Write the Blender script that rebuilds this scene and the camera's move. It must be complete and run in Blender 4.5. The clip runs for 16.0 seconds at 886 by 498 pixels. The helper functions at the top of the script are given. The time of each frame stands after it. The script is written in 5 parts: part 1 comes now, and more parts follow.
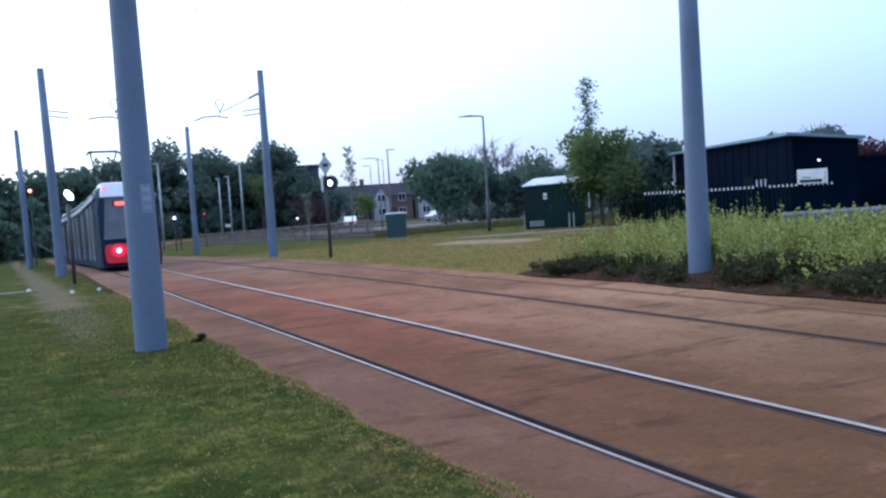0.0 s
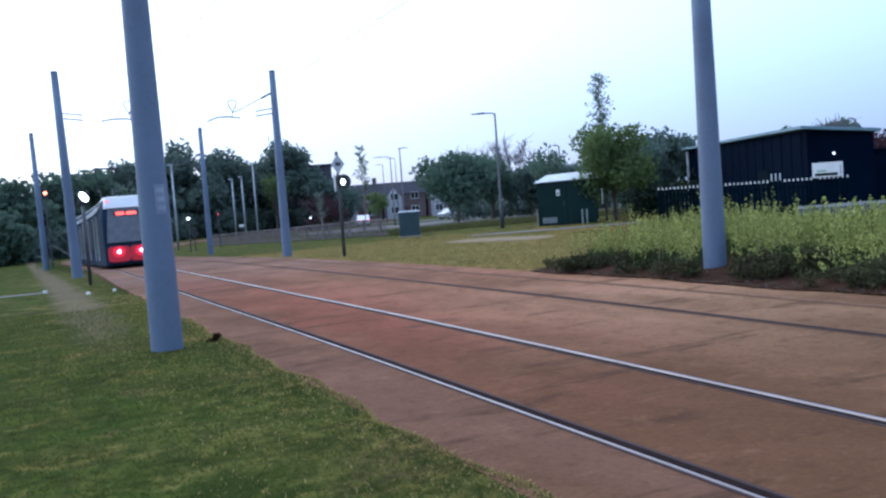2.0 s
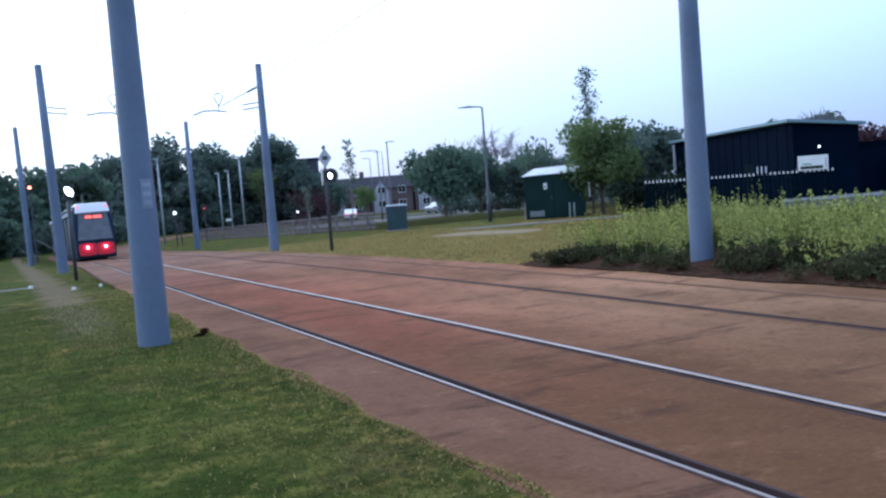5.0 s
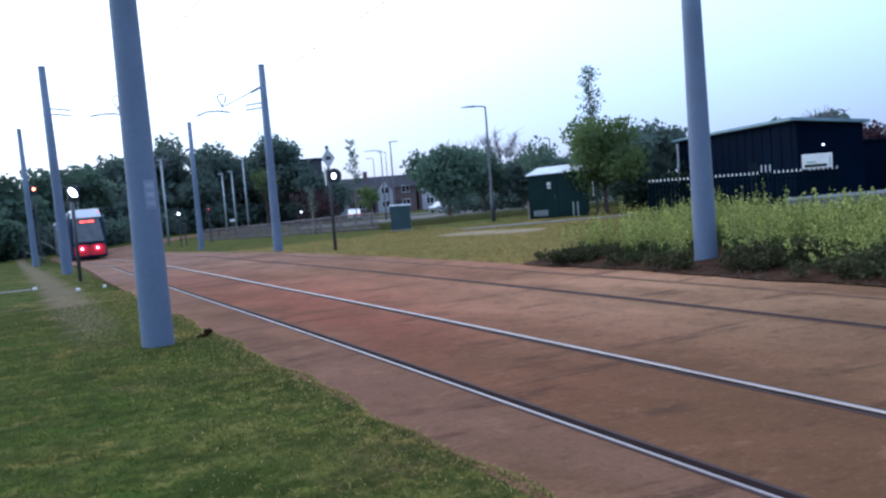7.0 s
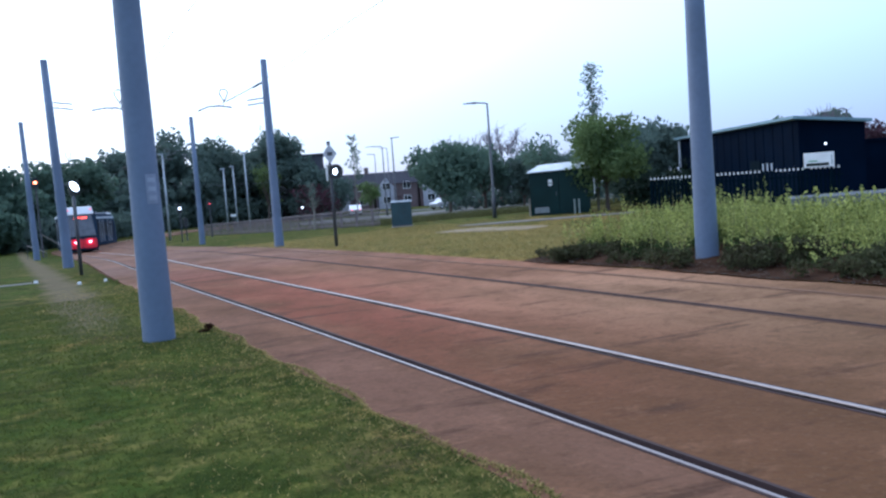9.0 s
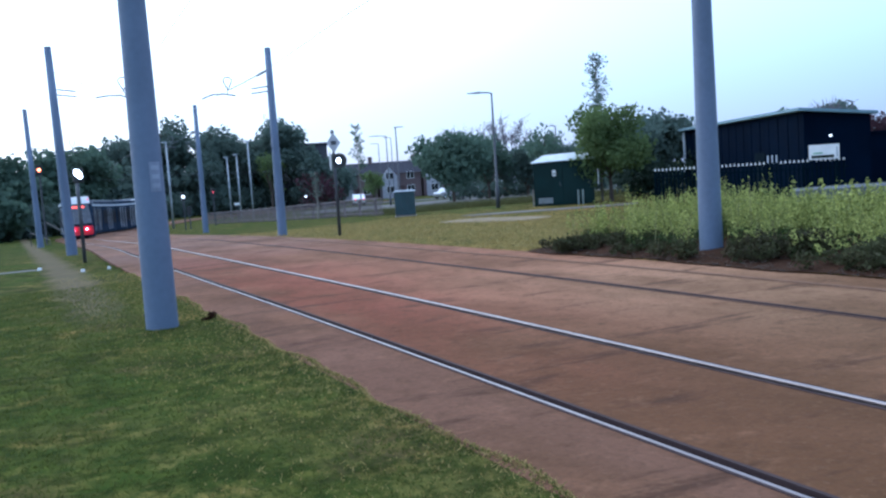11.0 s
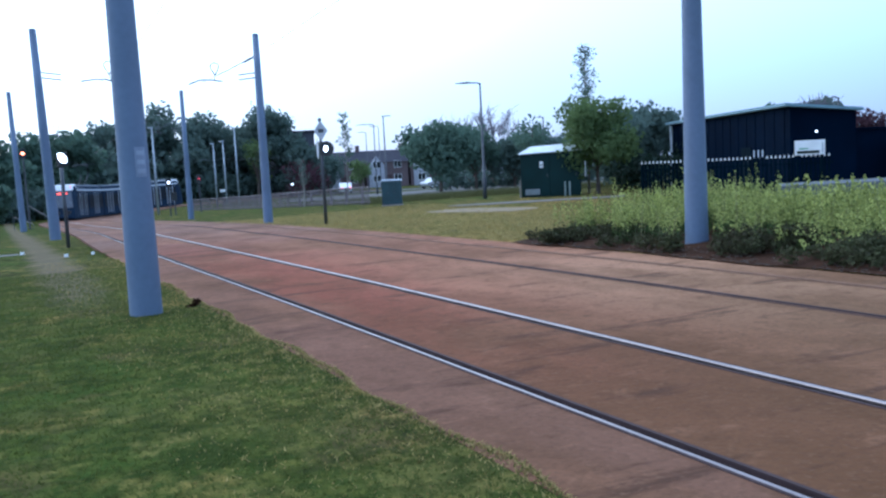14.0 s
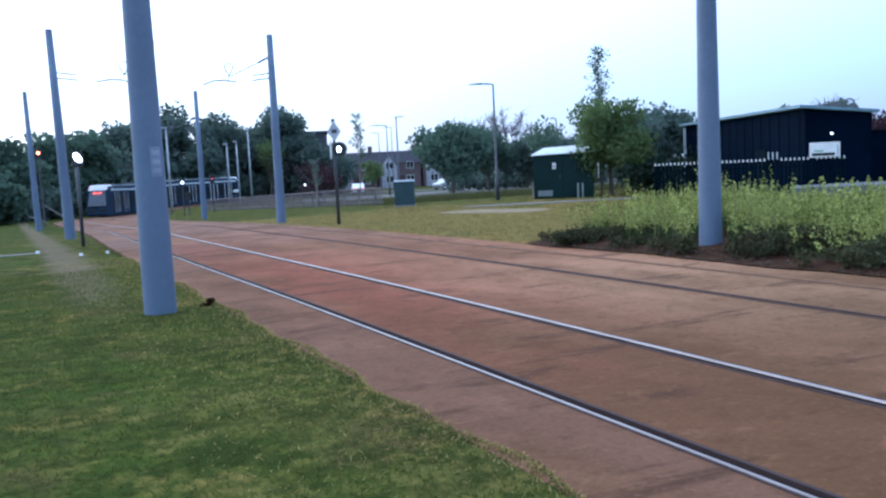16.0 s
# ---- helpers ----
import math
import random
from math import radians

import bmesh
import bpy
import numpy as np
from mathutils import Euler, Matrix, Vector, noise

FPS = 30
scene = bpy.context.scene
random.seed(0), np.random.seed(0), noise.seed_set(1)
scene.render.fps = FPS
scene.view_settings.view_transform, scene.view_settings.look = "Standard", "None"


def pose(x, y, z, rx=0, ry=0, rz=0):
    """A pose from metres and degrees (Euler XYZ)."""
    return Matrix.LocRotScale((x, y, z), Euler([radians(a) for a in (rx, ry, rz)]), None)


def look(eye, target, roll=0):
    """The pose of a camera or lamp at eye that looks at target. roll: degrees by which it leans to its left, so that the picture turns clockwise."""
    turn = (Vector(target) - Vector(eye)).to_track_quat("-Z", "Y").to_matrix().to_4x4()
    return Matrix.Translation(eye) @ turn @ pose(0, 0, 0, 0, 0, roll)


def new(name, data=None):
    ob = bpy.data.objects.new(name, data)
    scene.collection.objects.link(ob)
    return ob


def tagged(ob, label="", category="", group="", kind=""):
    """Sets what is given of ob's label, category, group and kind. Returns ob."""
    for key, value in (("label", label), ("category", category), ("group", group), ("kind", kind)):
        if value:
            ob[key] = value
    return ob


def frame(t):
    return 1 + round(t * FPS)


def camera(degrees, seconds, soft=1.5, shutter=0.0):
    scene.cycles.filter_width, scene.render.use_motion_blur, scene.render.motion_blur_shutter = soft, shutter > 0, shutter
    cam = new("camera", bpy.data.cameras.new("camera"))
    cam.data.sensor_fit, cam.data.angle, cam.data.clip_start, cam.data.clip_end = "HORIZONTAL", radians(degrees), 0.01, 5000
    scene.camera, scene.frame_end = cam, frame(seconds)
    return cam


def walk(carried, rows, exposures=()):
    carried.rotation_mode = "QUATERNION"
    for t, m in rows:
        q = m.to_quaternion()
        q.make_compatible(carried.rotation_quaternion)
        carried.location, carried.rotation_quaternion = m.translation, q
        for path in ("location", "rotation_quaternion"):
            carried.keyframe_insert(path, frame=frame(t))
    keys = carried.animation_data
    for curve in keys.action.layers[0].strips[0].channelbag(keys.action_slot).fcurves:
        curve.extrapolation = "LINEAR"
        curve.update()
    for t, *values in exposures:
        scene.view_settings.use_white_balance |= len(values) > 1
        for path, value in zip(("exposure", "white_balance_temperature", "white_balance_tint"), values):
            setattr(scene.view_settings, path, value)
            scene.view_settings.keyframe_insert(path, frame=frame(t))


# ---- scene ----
cam = camera(54.0, 16.0, soft=2.4)
PATH = [
    (0.0, -0.006, -0.027, 1.483, 86.56, 3.62, -27.12),
    (0.5, 0.001, -0.024, 1.486, 86.33, 4.05, -26.83),
    (1.0, 0.003, -0.021, 1.484, 86.27, 4.39, -26.45),
    (1.5, 0.008, -0.021, 1.476, 86.21, 4.35, -26.49),
    (2.0, -0.006, -0.014, 1.478, 86.48, 4.25, -26.29),
    (2.5, -0.000, -0.020, 1.487, 86.40, 3.77, -26.46),
    (3.0, -0.011, -0.016, 1.480, 86.27, 3.63, -27.70),
    (3.5, -0.015, -0.017, 1.480, 86.32, 3.88, -28.30),
    (4.0, -0.018, -0.014, 1.482, 86.25, 4.07, -27.62),
    (6.5, 0.005, -0.001, 1.479, 85.89, 4.45, -27.00),
    (7.0, -0.000, -0.000, 1.480, 86.00, 4.60, -26.89),
    (7.5, 0.004, -0.005, 1.479, 85.95, 4.82, -26.34),
    (8.0, -0.000, -0.004, 1.483, 85.91, 4.37, -26.97),
    (8.5, -0.001, 0.007, 1.476, 85.84, 4.20, -26.52),
    (9.0, -0.006, -0.000, 1.481, 85.77, 4.21, -26.81),
    (9.5, -0.003, 0.002, 1.479, 85.57, 4.25, -26.72),
    (12.0, -0.004, 0.031, 1.476, 84.80, 3.35, -26.82),
    (12.5, -0.002, 0.038, 1.473, 84.50, 3.27, -27.35),
    (13.0, -0.001, 0.047, 1.472, 84.32, 3.16, -27.08),
    (13.5, 0.002, 0.041, 1.469, 84.29, 3.21, -27.14),
    (14.0, -0.002, 0.034, 1.478, 84.41, 2.98, -27.42),
    (14.5, -0.004, 0.036, 1.477, 84.27, 3.20, -26.81),
    (15.0, -0.009, 0.040, 1.478, 84.04, 3.16, -26.39),
    (15.5, -0.013, 0.037, 1.479, 83.99, 2.93, -26.02),
    (16.0, -0.017, 0.034, 1.475, 84.52, 2.78, -26.60),
]
walk(cam, [(t, pose(x, y, z, rx, ry, rz)) for t, x, y, z, rx, ry, rz in PATH], exposures=[(0.0, 0.09, 5280, 12), (9.0, 0.13, 5280, 11), (12.0, 0.19, 4980, 8), (14.0, 0.24, 4930, 8), (16.0, 0.32, 5100, 9)])

# ---- world and sun: bright overcast sky at dusk, lightest to the west along the track ----
world = bpy.data.worlds.new("overcast_sky")
scene.world = world
world.use_nodes = True
wn, wl = world.node_tree.nodes, world.node_tree.links
wn.clear()
SUN_AZ, SUN_EL = radians(-25), radians(24)
sky = wn.new("ShaderNodeTexSky")
sky.sky_type, sky.sun_disc, sky.sun_elevation, sky.sun_rotation = "NISHITA", False, SUN_EL, SUN_AZ
tc = wn.new("ShaderNodeTexCoord")
toward = wn.new("ShaderNodeVectorMath")
toward.operation = "DOT_PRODUCT"
toward.inputs[1].default_value = (math.sin(SUN_AZ) * 0.68, math.cos(SUN_AZ) * 0.68, 0.74)
wl.new(tc.outputs["Generated"], toward.inputs[0])
cloud_noise = wn.new("ShaderNodeTexNoise")
cloud_noise.inputs["Scale"].default_value = 1.3
cloud_noise.inputs["Detail"].default_value = 3
wl.new(tc.outputs["Generated"], cloud_noise.inputs["Vector"])
wob = wn.new("ShaderNodeMath")
wob.operation = "MULTIPLY_ADD"
wob.inputs[1].default_value = 0.14
wl.new(cloud_noise.outputs["Fac"], wob.inputs[0])
wl.new(toward.outputs["Value"], wob.inputs[2])
half = wn.new("ShaderNodeMath")
half.operation = "MULTIPLY_ADD"
half.inputs[1].default_value, half.inputs[2].default_value = 0.5, 0.46
wl.new(wob.outputs[0], half.inputs[0])
ramp = wn.new("ShaderNodeValToRGB")
ramp.color_ramp.elements[0].position, ramp.color_ramp.elements[0].color = 0.10, (0.44, 0.52, 0.65, 1)
ramp.color_ramp.elements[1].position, ramp.color_ramp.elements[1].color = 1.0, (1.6, 1.65, 1.75, 1)
for at, col in ((0.45, (0.46, 0.55, 0.72, 1)), (0.58, (0.45, 0.58, 0.84, 1)), (0.66, (0.60, 0.72, 0.95, 1)), (0.73, (0.74, 0.82, 1.0, 1)), (0.83, (1.05, 1.12, 1.22, 1))):
    ramp.color_ramp.elements.new(at).color = col
wl.new(half.outputs[0], ramp.inputs[0])
cloud = wn.new("ShaderNodeBackground")
cloud.inputs["Strength"].default_value = 1.0
# the cloud deck greys towards the horizon
height = wn.new("ShaderNodeSeparateXYZ")
wl.new(tc.outputs["Generated"], height.inputs[0])
low_band = wn.new("ShaderNodeMapRange")
low_band.interpolation_type = "SMOOTHSTEP"
low_band.inputs["From Min"].default_value, low_band.inputs["From Max"].default_value = 0.0, 0.19
wl.new(height.outputs["Z"], low_band.inputs["Value"])
dull = wn.new("ShaderNodeMix")
dull.data_type = "RGBA"
dull.inputs["A"].default_value, dull.inputs["B"].default_value = (0.60, 0.60, 0.67, 1), (1.22, 1.20, 1.14, 1)
wl.new(low_band.outputs[0], dull.inputs["Factor"])
deck = wn.new("ShaderNodeMix")
deck.data_type, deck.blend_type = "RGBA", "MULTIPLY"
deck.inputs["Factor"].default_value = 1.0
wl.new(ramp.outputs[0], deck.inputs["A"])
wl.new(dull.outputs["Result"], deck.inputs["B"])
wl.new(deck.outputs["Result"], cloud.inputs["Color"])
clear = wn.new("ShaderNodeBackground")
clear.inputs["Strength"].default_value = 0.05
wl.new(sky.outputs[0], clear.inputs["Color"])
both = wn.new("ShaderNodeAddShader")
wl.new(cloud.outputs[0], both.inputs[0])
wl.new(clear.outputs[0], both.inputs[1])
wout = wn.new("ShaderNodeOutputWorld")
wl.new(both.outputs[0], wout.inputs["Surface"])
sun_data = bpy.data.lights.new("sun", "SUN")
sun_data.energy, sun_data.angle, sun_data.color = 0.25, radians(25), (1.0, 0.93, 0.86)
sun = new("sun", sun_data)
sun.matrix_world = look((0, 0, 60), (-60 * math.sin(SUN_AZ), -60 * math.cos(SUN_AZ), 60 - 60 * math.tan(SUN_EL)))


# ---- materials ----
def mat(name, col, rough=0.7, metal=0.0, vary=0.25, scale=3.0, bump=0.0, other=None, fine=40.0, spec=0.5, per="", leaf=0.0):
    """A surface with colour variation at two scales and fine relief; other: a second colour; per: 'object' or 'island' for piece-to-piece variation."""
    m = bpy.data.materials.new(name)
    m.use_nodes = True
    n, l = m.node_tree.nodes, m.node_tree.links
    bsdf = n["Principled BSDF"]
    bsdf.inputs["Roughness"].default_value, bsdf.inputs["Metallic"].default_value = rough, metal
    bsdf.inputs["Specular IOR Level"].default_value = spec
    geo = n.new("ShaderNodeNewGeometry")
    big, small = n.new("ShaderNodeTexNoise"), n.new("ShaderNodeTexNoise")
    big.inputs["Scale"].default_value, small.inputs["Scale"].default_value = scale, fine
    big.inputs["Detail"].default_value, small.inputs["Detail"].default_value = 5, 3
    for t in (big, small):
        l.new(geo.outputs["Position"], t.inputs["Vector"])
    add = n.new("ShaderNodeMath")
    add.operation = "MULTIPLY_ADD"
    add.inputs[1].default_value = 0.45
    l.new(small.outputs["Fac"], add.inputs[0])
    l.new(big.outputs["Fac"], add.inputs[2])
    last = add.outputs[0]
    if per:
        src = n.new("ShaderNodeObjectInfo").outputs["Random"] if per == "object" else geo.outputs["Random Per Island"]
        mix = n.new("ShaderNodeMath")
        mix.operation = "MULTIPLY_ADD"
        mix.inputs[1].default_value = 0.5
        l.new(src, mix.inputs[0])
        l.new(last, mix.inputs[2])
        last = mix.outputs[0]
    r = n.new("ShaderNodeMapRange")
    r.inputs["From Min"].default_value, r.inputs["From Max"].default_value = (0.45, 1.0) if not per else (0.5, 1.45)
    l.new(last, r.inputs["Value"])
    two = n.new("ShaderNodeMix")
    two.data_type = "RGBA"
    b = other or tuple(c * (1 - vary) for c in col)
    a = col if other else tuple(min(1, c * (1 + vary)) for c in col)
    two.inputs["A"].default_value, two.inputs["B"].default_value = (*a, 1), (*b, 1)
    l.new(r.outputs[0], two.inputs["Factor"])
    l.new(two.outputs["Result"], bsdf.inputs["Base Color"])
    if bump:
        bp = n.new("ShaderNodeBump")
        bp.inputs["Strength"].default_value, bp.inputs["Distance"].default_value = bump, 0.02
        l.new(small.outputs["Fac"], bp.inputs["Height"])
        l.new(bp.outputs[0], bsdf.inputs["Normal"])
    if leaf:
        tr, mx = n.new("ShaderNodeBsdfTranslucent"), n.new("ShaderNodeMixShader")
        mx.inputs[0].default_value = leaf
        l.new(two.outputs["Result"], tr.inputs["Color"])
        l.new(bsdf.outputs[0], mx.inputs[1])
        l.new(tr.outputs[0], mx.inputs[2])
        l.new(mx.outputs[0], n["Material Output"].inputs["Surface"])
    return m


def glow(name, col, strength):
    m = bpy.data.materials.new(name)
    m.use_nodes = True
    bsdf = m.node_tree.nodes["Principled BSDF"]
    bsdf.inputs["Base Color"].default_value = (*col, 1)
    bsdf.inputs["Emission Color"].default_value = (*col, 1)
    bsdf.inputs["Emission Strength"].default_value = strength
    bsdf.inputs["Roughness"].default_value = 0.3
    return m


def ground_material():
    """Mown lawn: green beside the camera, drier and yellower across the track, with straw patches and worn earth."""
    m = mat("lawn", (0.082, 0.108, 0.016), 0.95, vary=0.5, scale=1.1, bump=1.0, other=(0.020, 0.038, 0.006), fine=34, spec=0.02)
    n, l = m.node_tree.nodes, m.node_tree.links
    bsdf = n["Principled BSDF"]
    base = bsdf.inputs["Base Color"].links[0].from_socket
    geo = n.new("ShaderNodeNewGeometry")
    sep = n.new("ShaderNodeSeparateXYZ")
    l.new(geo.outputs["Position"], sep.inputs[0])
    patch = n.new("ShaderNodeTexNoise")
    patch.inputs["Scale"].default_value, patch.inputs["Detail"].default_value = 1.3, 6
    l.new(geo.outputs["Position"], patch.inputs["Vector"])
    dry = n.new("ShaderNodeMapRange")
    dry.inputs["From Min"].default_value, dry.inputs["From Max"].default_value = 0.52, 0.66
    l.new(patch.outputs["Fac"], dry.inputs["Value"])
    side = n.new("ShaderNodeMapRange")
    side.inputs["From Min"].default_value, side.inputs["From Max"].default_value = -1.0, 9.0
    side.inputs["To Min"].default_value, side.inputs["To Max"].default_value = 0.0, 0.85
    l.new(sep.outputs["X"], side.inputs["Value"])
    far = n.new("ShaderNodeMapRange")
    far.interpolation_type = "SMOOTHSTEP"
    far.inputs["From Min"].default_value, far.inputs["From Max"].default_value = 33.0, 46.0
    far.inputs["To Min"].default_value, far.inputs["To Max"].default_value = 1.0, 0.15
    l.new(sep.outputs["Y"], far.inputs["Value"])
    sided = n.new("ShaderNodeMath")
    sided.operation = "MULTIPLY"
    l.new(side.outputs[0], sided.inputs[0])
    l.new(far.outputs[0], sided.inputs[1])
    side = sided
    tot = n.new("ShaderNodeMath")
    tot.operation, tot.use_clamp = "MULTIPLY_ADD", True
    tot.inputs[1].default_value = 0.5
    l.new(dry.outputs[0], tot.inputs[0])
    l.new(side.outputs[0], tot.inputs[2])
    mix = n.new("ShaderNodeMix")
    mix.data_type = "RGBA"
    l.new(tot.outputs[0], mix.inputs["Factor"])
    l.new(base, mix.inputs["A"])
    mix.inputs["B"].default_value = (0.35, 0.228, 0.075, 1)
    # darker tufts and hollows a hand's width across
    tuft = n.new("ShaderNodeTexNoise")
    tuft.inputs["Scale"].default_value, tuft.inputs["Detail"].default_value, tuft.inputs["Roughness"].default_value = 6.0, 9, 0.72
    l.new(geo.outputs["Position"], tuft.inputs["Vector"])
    deep = n.new("ShaderNodeMapRange")
    deep.inputs["From Min"].default_value, deep.inputs["From Max"].default_value, deep.inputs["To Max"].default_value = 0.43, 0.58, 0.88
    l.new(tuft.outputs["Fac"], deep.inputs["Value"])
    tufted = n.new("ShaderNodeMix")
    tufted.data_type = "RGBA"
    l.new(deep.outputs[0], tufted.inputs["Factor"])
    l.new(mix.outputs["Result"], tufted.inputs["A"])
    tufted.inputs["B"].default_value = (0.016, 0.028, 0.007, 1)
    mix = tufted
    # broad greener swathes, and thin worn places where earth shows
    for scale, lo, hi, most, colour in ((0.4, 0.46, 0.60, 0.6, (0.046, 0.078, 0.012)), (1.7, 0.50, 0.60, 0.75, (0.020, 0.032, 0.006)), (0.9, 0.55, 0.68, 0.6, (0.090, 0.062, 0.030)), (0.6, 0.54, 0.68, 0.55, (0.120, 0.115, 0.032)), (2.7, 0.56, 0.66, 0.65, (0.17, 0.150, 0.042)), (5.5, 0.53, 0.62, 0.6, (0.020, 0.028, 0.006))):
        place, noise, ramp, lay = n.new("ShaderNodeMapping"), n.new("ShaderNodeTexNoise"), n.new("ShaderNodeMapRange"), n.new("ShaderNodeMix")
        place.inputs["Location"].default_value = (scale * 7, scale * 3, 0)
        noise.inputs["Scale"].default_value, noise.inputs["Detail"].default_value, noise.inputs["Roughness"].default_value = scale, 8, 0.66
        ramp.inputs["From Min"].default_value, ramp.inputs["From Max"].default_value, ramp.inputs["To Max"].default_value = lo, hi, most
        lay.data_type = "RGBA"
        lay.inputs["B"].default_value = (*colour, 1)
        l.new(geo.outputs["Position"], place.inputs["Vector"])
        l.new(place.outputs[0], noise.inputs["Vector"])
        l.new(noise.outputs["Fac"], ramp.inputs["Value"])
        l.new(ramp.outputs[0], lay.inputs["Factor"])
        l.new(mix.outputs["Result"], lay.inputs["A"])
        mix = lay
    # trodden strip of bare earth beside the poles
    away = n.new("ShaderNodeMath")
    away.operation = "SUBTRACT"
    away.inputs[1].default_value = 0.95
    l.new(sep.outputs["X"], away.inputs[0])
    dist = n.new("ShaderNodeMath")
    dist.operation = "ABSOLUTE"
    l.new(away.outputs[0], dist.inputs[0])
    rag = n.new("ShaderNodeMath")
    rag.operation = "MULTIPLY_ADD"
    rag.inputs[1].default_value = -0.7
    l.new(patch.outputs["Fac"], rag.inputs[0])
    l.new(dist.outputs[0], rag.inputs[2])
    band = n.new("ShaderNodeMapRange")
    band.inputs["From Min"].default_value, band.inputs["From Max"].default_value = -0.15, 0.15
    band.inputs["To Min"].default_value, band.inputs["To Max"].default_value = 0.75, 0.0
    l.new(rag.outputs[0], band.inputs["Value"])
    start = n.new("ShaderNodeMapRange")
    start.interpolation_type = "SMOOTHSTEP"
    start.inputs["From Min"].default_value, start.inputs["From Max"].default_value = 10.5, 14.0
    l.new(sep.outputs["Y"], start.inputs["Value"])
    worn = n.new("ShaderNodeMath")
    worn.operation = "MULTIPLY"
    l.new(band.outputs[0], worn.inputs[0])
    l.new(start.outputs[0], worn.inputs[1])
    earth = n.new("ShaderNodeMix")
    earth.data_type = "RGBA"
    l.new(worn.outputs[0], earth.inputs["Factor"])
    l.new(mix.outputs["Result"], earth.inputs["A"])
    earth.inputs["B"].default_value = (0.15, 0.118, 0.08, 1)
    l.new(earth.outputs["Result"], bsdf.inputs["Base Color"])
    return m


def bed_material(name="stained_concrete", col=(0.275, 0.093, 0.058), other=(0.165, 0.056, 0.033), dull=(0.104, 0.061, 0.029)):
    """Rust-stained concrete slab track: warm brown, blotched, with damp streaks across it and a paler far side."""
    m = mat(name, col, 0.85, scale=0.7, bump=0.5, other=other, fine=22, spec=0.03)
    n, l = m.node_tree.nodes, m.node_tree.links
    bsdf = n["Principled BSDF"]
    last = bsdf.inputs["Base Color"].links[0].from_socket
    geo = n.new("ShaderNodeNewGeometry")

    def layer(last, scale, stretch, turn, lo, hi, most, colour, detail=7):
        mp, st, r, mix = n.new("ShaderNodeMapping"), n.new("ShaderNodeTexNoise"), n.new("ShaderNodeMapRange"), n.new("ShaderNodeMix")
        mp.inputs["Rotation"].default_value, mp.inputs["Scale"].default_value = (0, 0, radians(turn)), stretch
        l.new(geo.outputs["Position"], mp.inputs["Vector"])
        st.inputs["Scale"].default_value, st.inputs["Detail"].default_value, st.inputs["Roughness"].default_value = scale, detail, 0.65
        l.new(mp.outputs[0], st.inputs["Vector"])
        r.inputs["From Min"].default_value, r.inputs["From Max"].default_value, r.inputs["To Max"].default_value = lo, hi, most
        l.new(st.outputs["Fac"], r.inputs["Value"])
        mix.data_type = "RGBA"
        l.new(r.outputs[0], mix.inputs["Factor"])
        l.new(last, mix.inputs["A"])
        mix.inputs["B"].default_value = (*colour, 1)
        return mix.outputs["Result"]

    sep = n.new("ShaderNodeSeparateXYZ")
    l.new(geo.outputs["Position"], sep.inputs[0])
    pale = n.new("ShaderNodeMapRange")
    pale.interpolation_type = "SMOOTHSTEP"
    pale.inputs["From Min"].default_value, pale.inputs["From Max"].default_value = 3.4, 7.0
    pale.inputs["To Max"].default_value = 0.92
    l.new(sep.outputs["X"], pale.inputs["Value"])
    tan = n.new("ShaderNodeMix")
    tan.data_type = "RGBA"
    # the pale wash fades along the track to two fifths of its strength
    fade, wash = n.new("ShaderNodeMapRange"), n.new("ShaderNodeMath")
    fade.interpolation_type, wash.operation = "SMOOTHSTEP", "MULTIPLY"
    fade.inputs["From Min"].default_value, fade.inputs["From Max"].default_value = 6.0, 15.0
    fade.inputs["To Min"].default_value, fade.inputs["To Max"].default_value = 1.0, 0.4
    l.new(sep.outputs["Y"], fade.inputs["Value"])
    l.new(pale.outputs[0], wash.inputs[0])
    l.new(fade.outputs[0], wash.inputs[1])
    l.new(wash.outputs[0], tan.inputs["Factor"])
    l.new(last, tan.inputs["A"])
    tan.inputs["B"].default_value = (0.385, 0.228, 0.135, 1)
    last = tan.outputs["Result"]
    # the slab beside the camera turns to a darker, dull earth brown
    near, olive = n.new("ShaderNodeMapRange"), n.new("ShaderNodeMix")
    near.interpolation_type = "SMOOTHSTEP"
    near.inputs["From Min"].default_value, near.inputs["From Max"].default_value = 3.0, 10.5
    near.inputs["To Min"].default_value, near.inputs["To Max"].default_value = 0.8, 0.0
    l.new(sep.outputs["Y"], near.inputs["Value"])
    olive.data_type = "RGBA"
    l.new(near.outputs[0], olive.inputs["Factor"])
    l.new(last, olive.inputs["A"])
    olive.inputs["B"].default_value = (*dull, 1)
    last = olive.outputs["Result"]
    # farther along, haze is painted in as grey over the rust
    hazy, grey = n.new("ShaderNodeMapRange"), n.new("ShaderNodeMix")
    hazy.interpolation_type = "SMOOTHSTEP"
    hazy.inputs["From Min"].default_value, hazy.inputs["From Max"].default_value = 12.0, 32.0
    hazy.inputs["To Max"].default_value = 0.8
    l.new(sep.outputs["Y"], hazy.inputs["Value"])
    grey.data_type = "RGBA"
    l.new(hazy.outputs[0], grey.inputs["Factor"])
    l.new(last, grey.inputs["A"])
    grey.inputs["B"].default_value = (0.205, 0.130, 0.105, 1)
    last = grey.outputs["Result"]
    last = layer(last, 0.5, (1, 0.5, 1), 0, 0.42, 0.64, 0.7, (0.085, 0.043, 0.020))
    last = layer(last, 0.45, (1, 0.6, 1), 20, 0.48, 0.70, 0.5, (0.33, 0.165, 0.095))
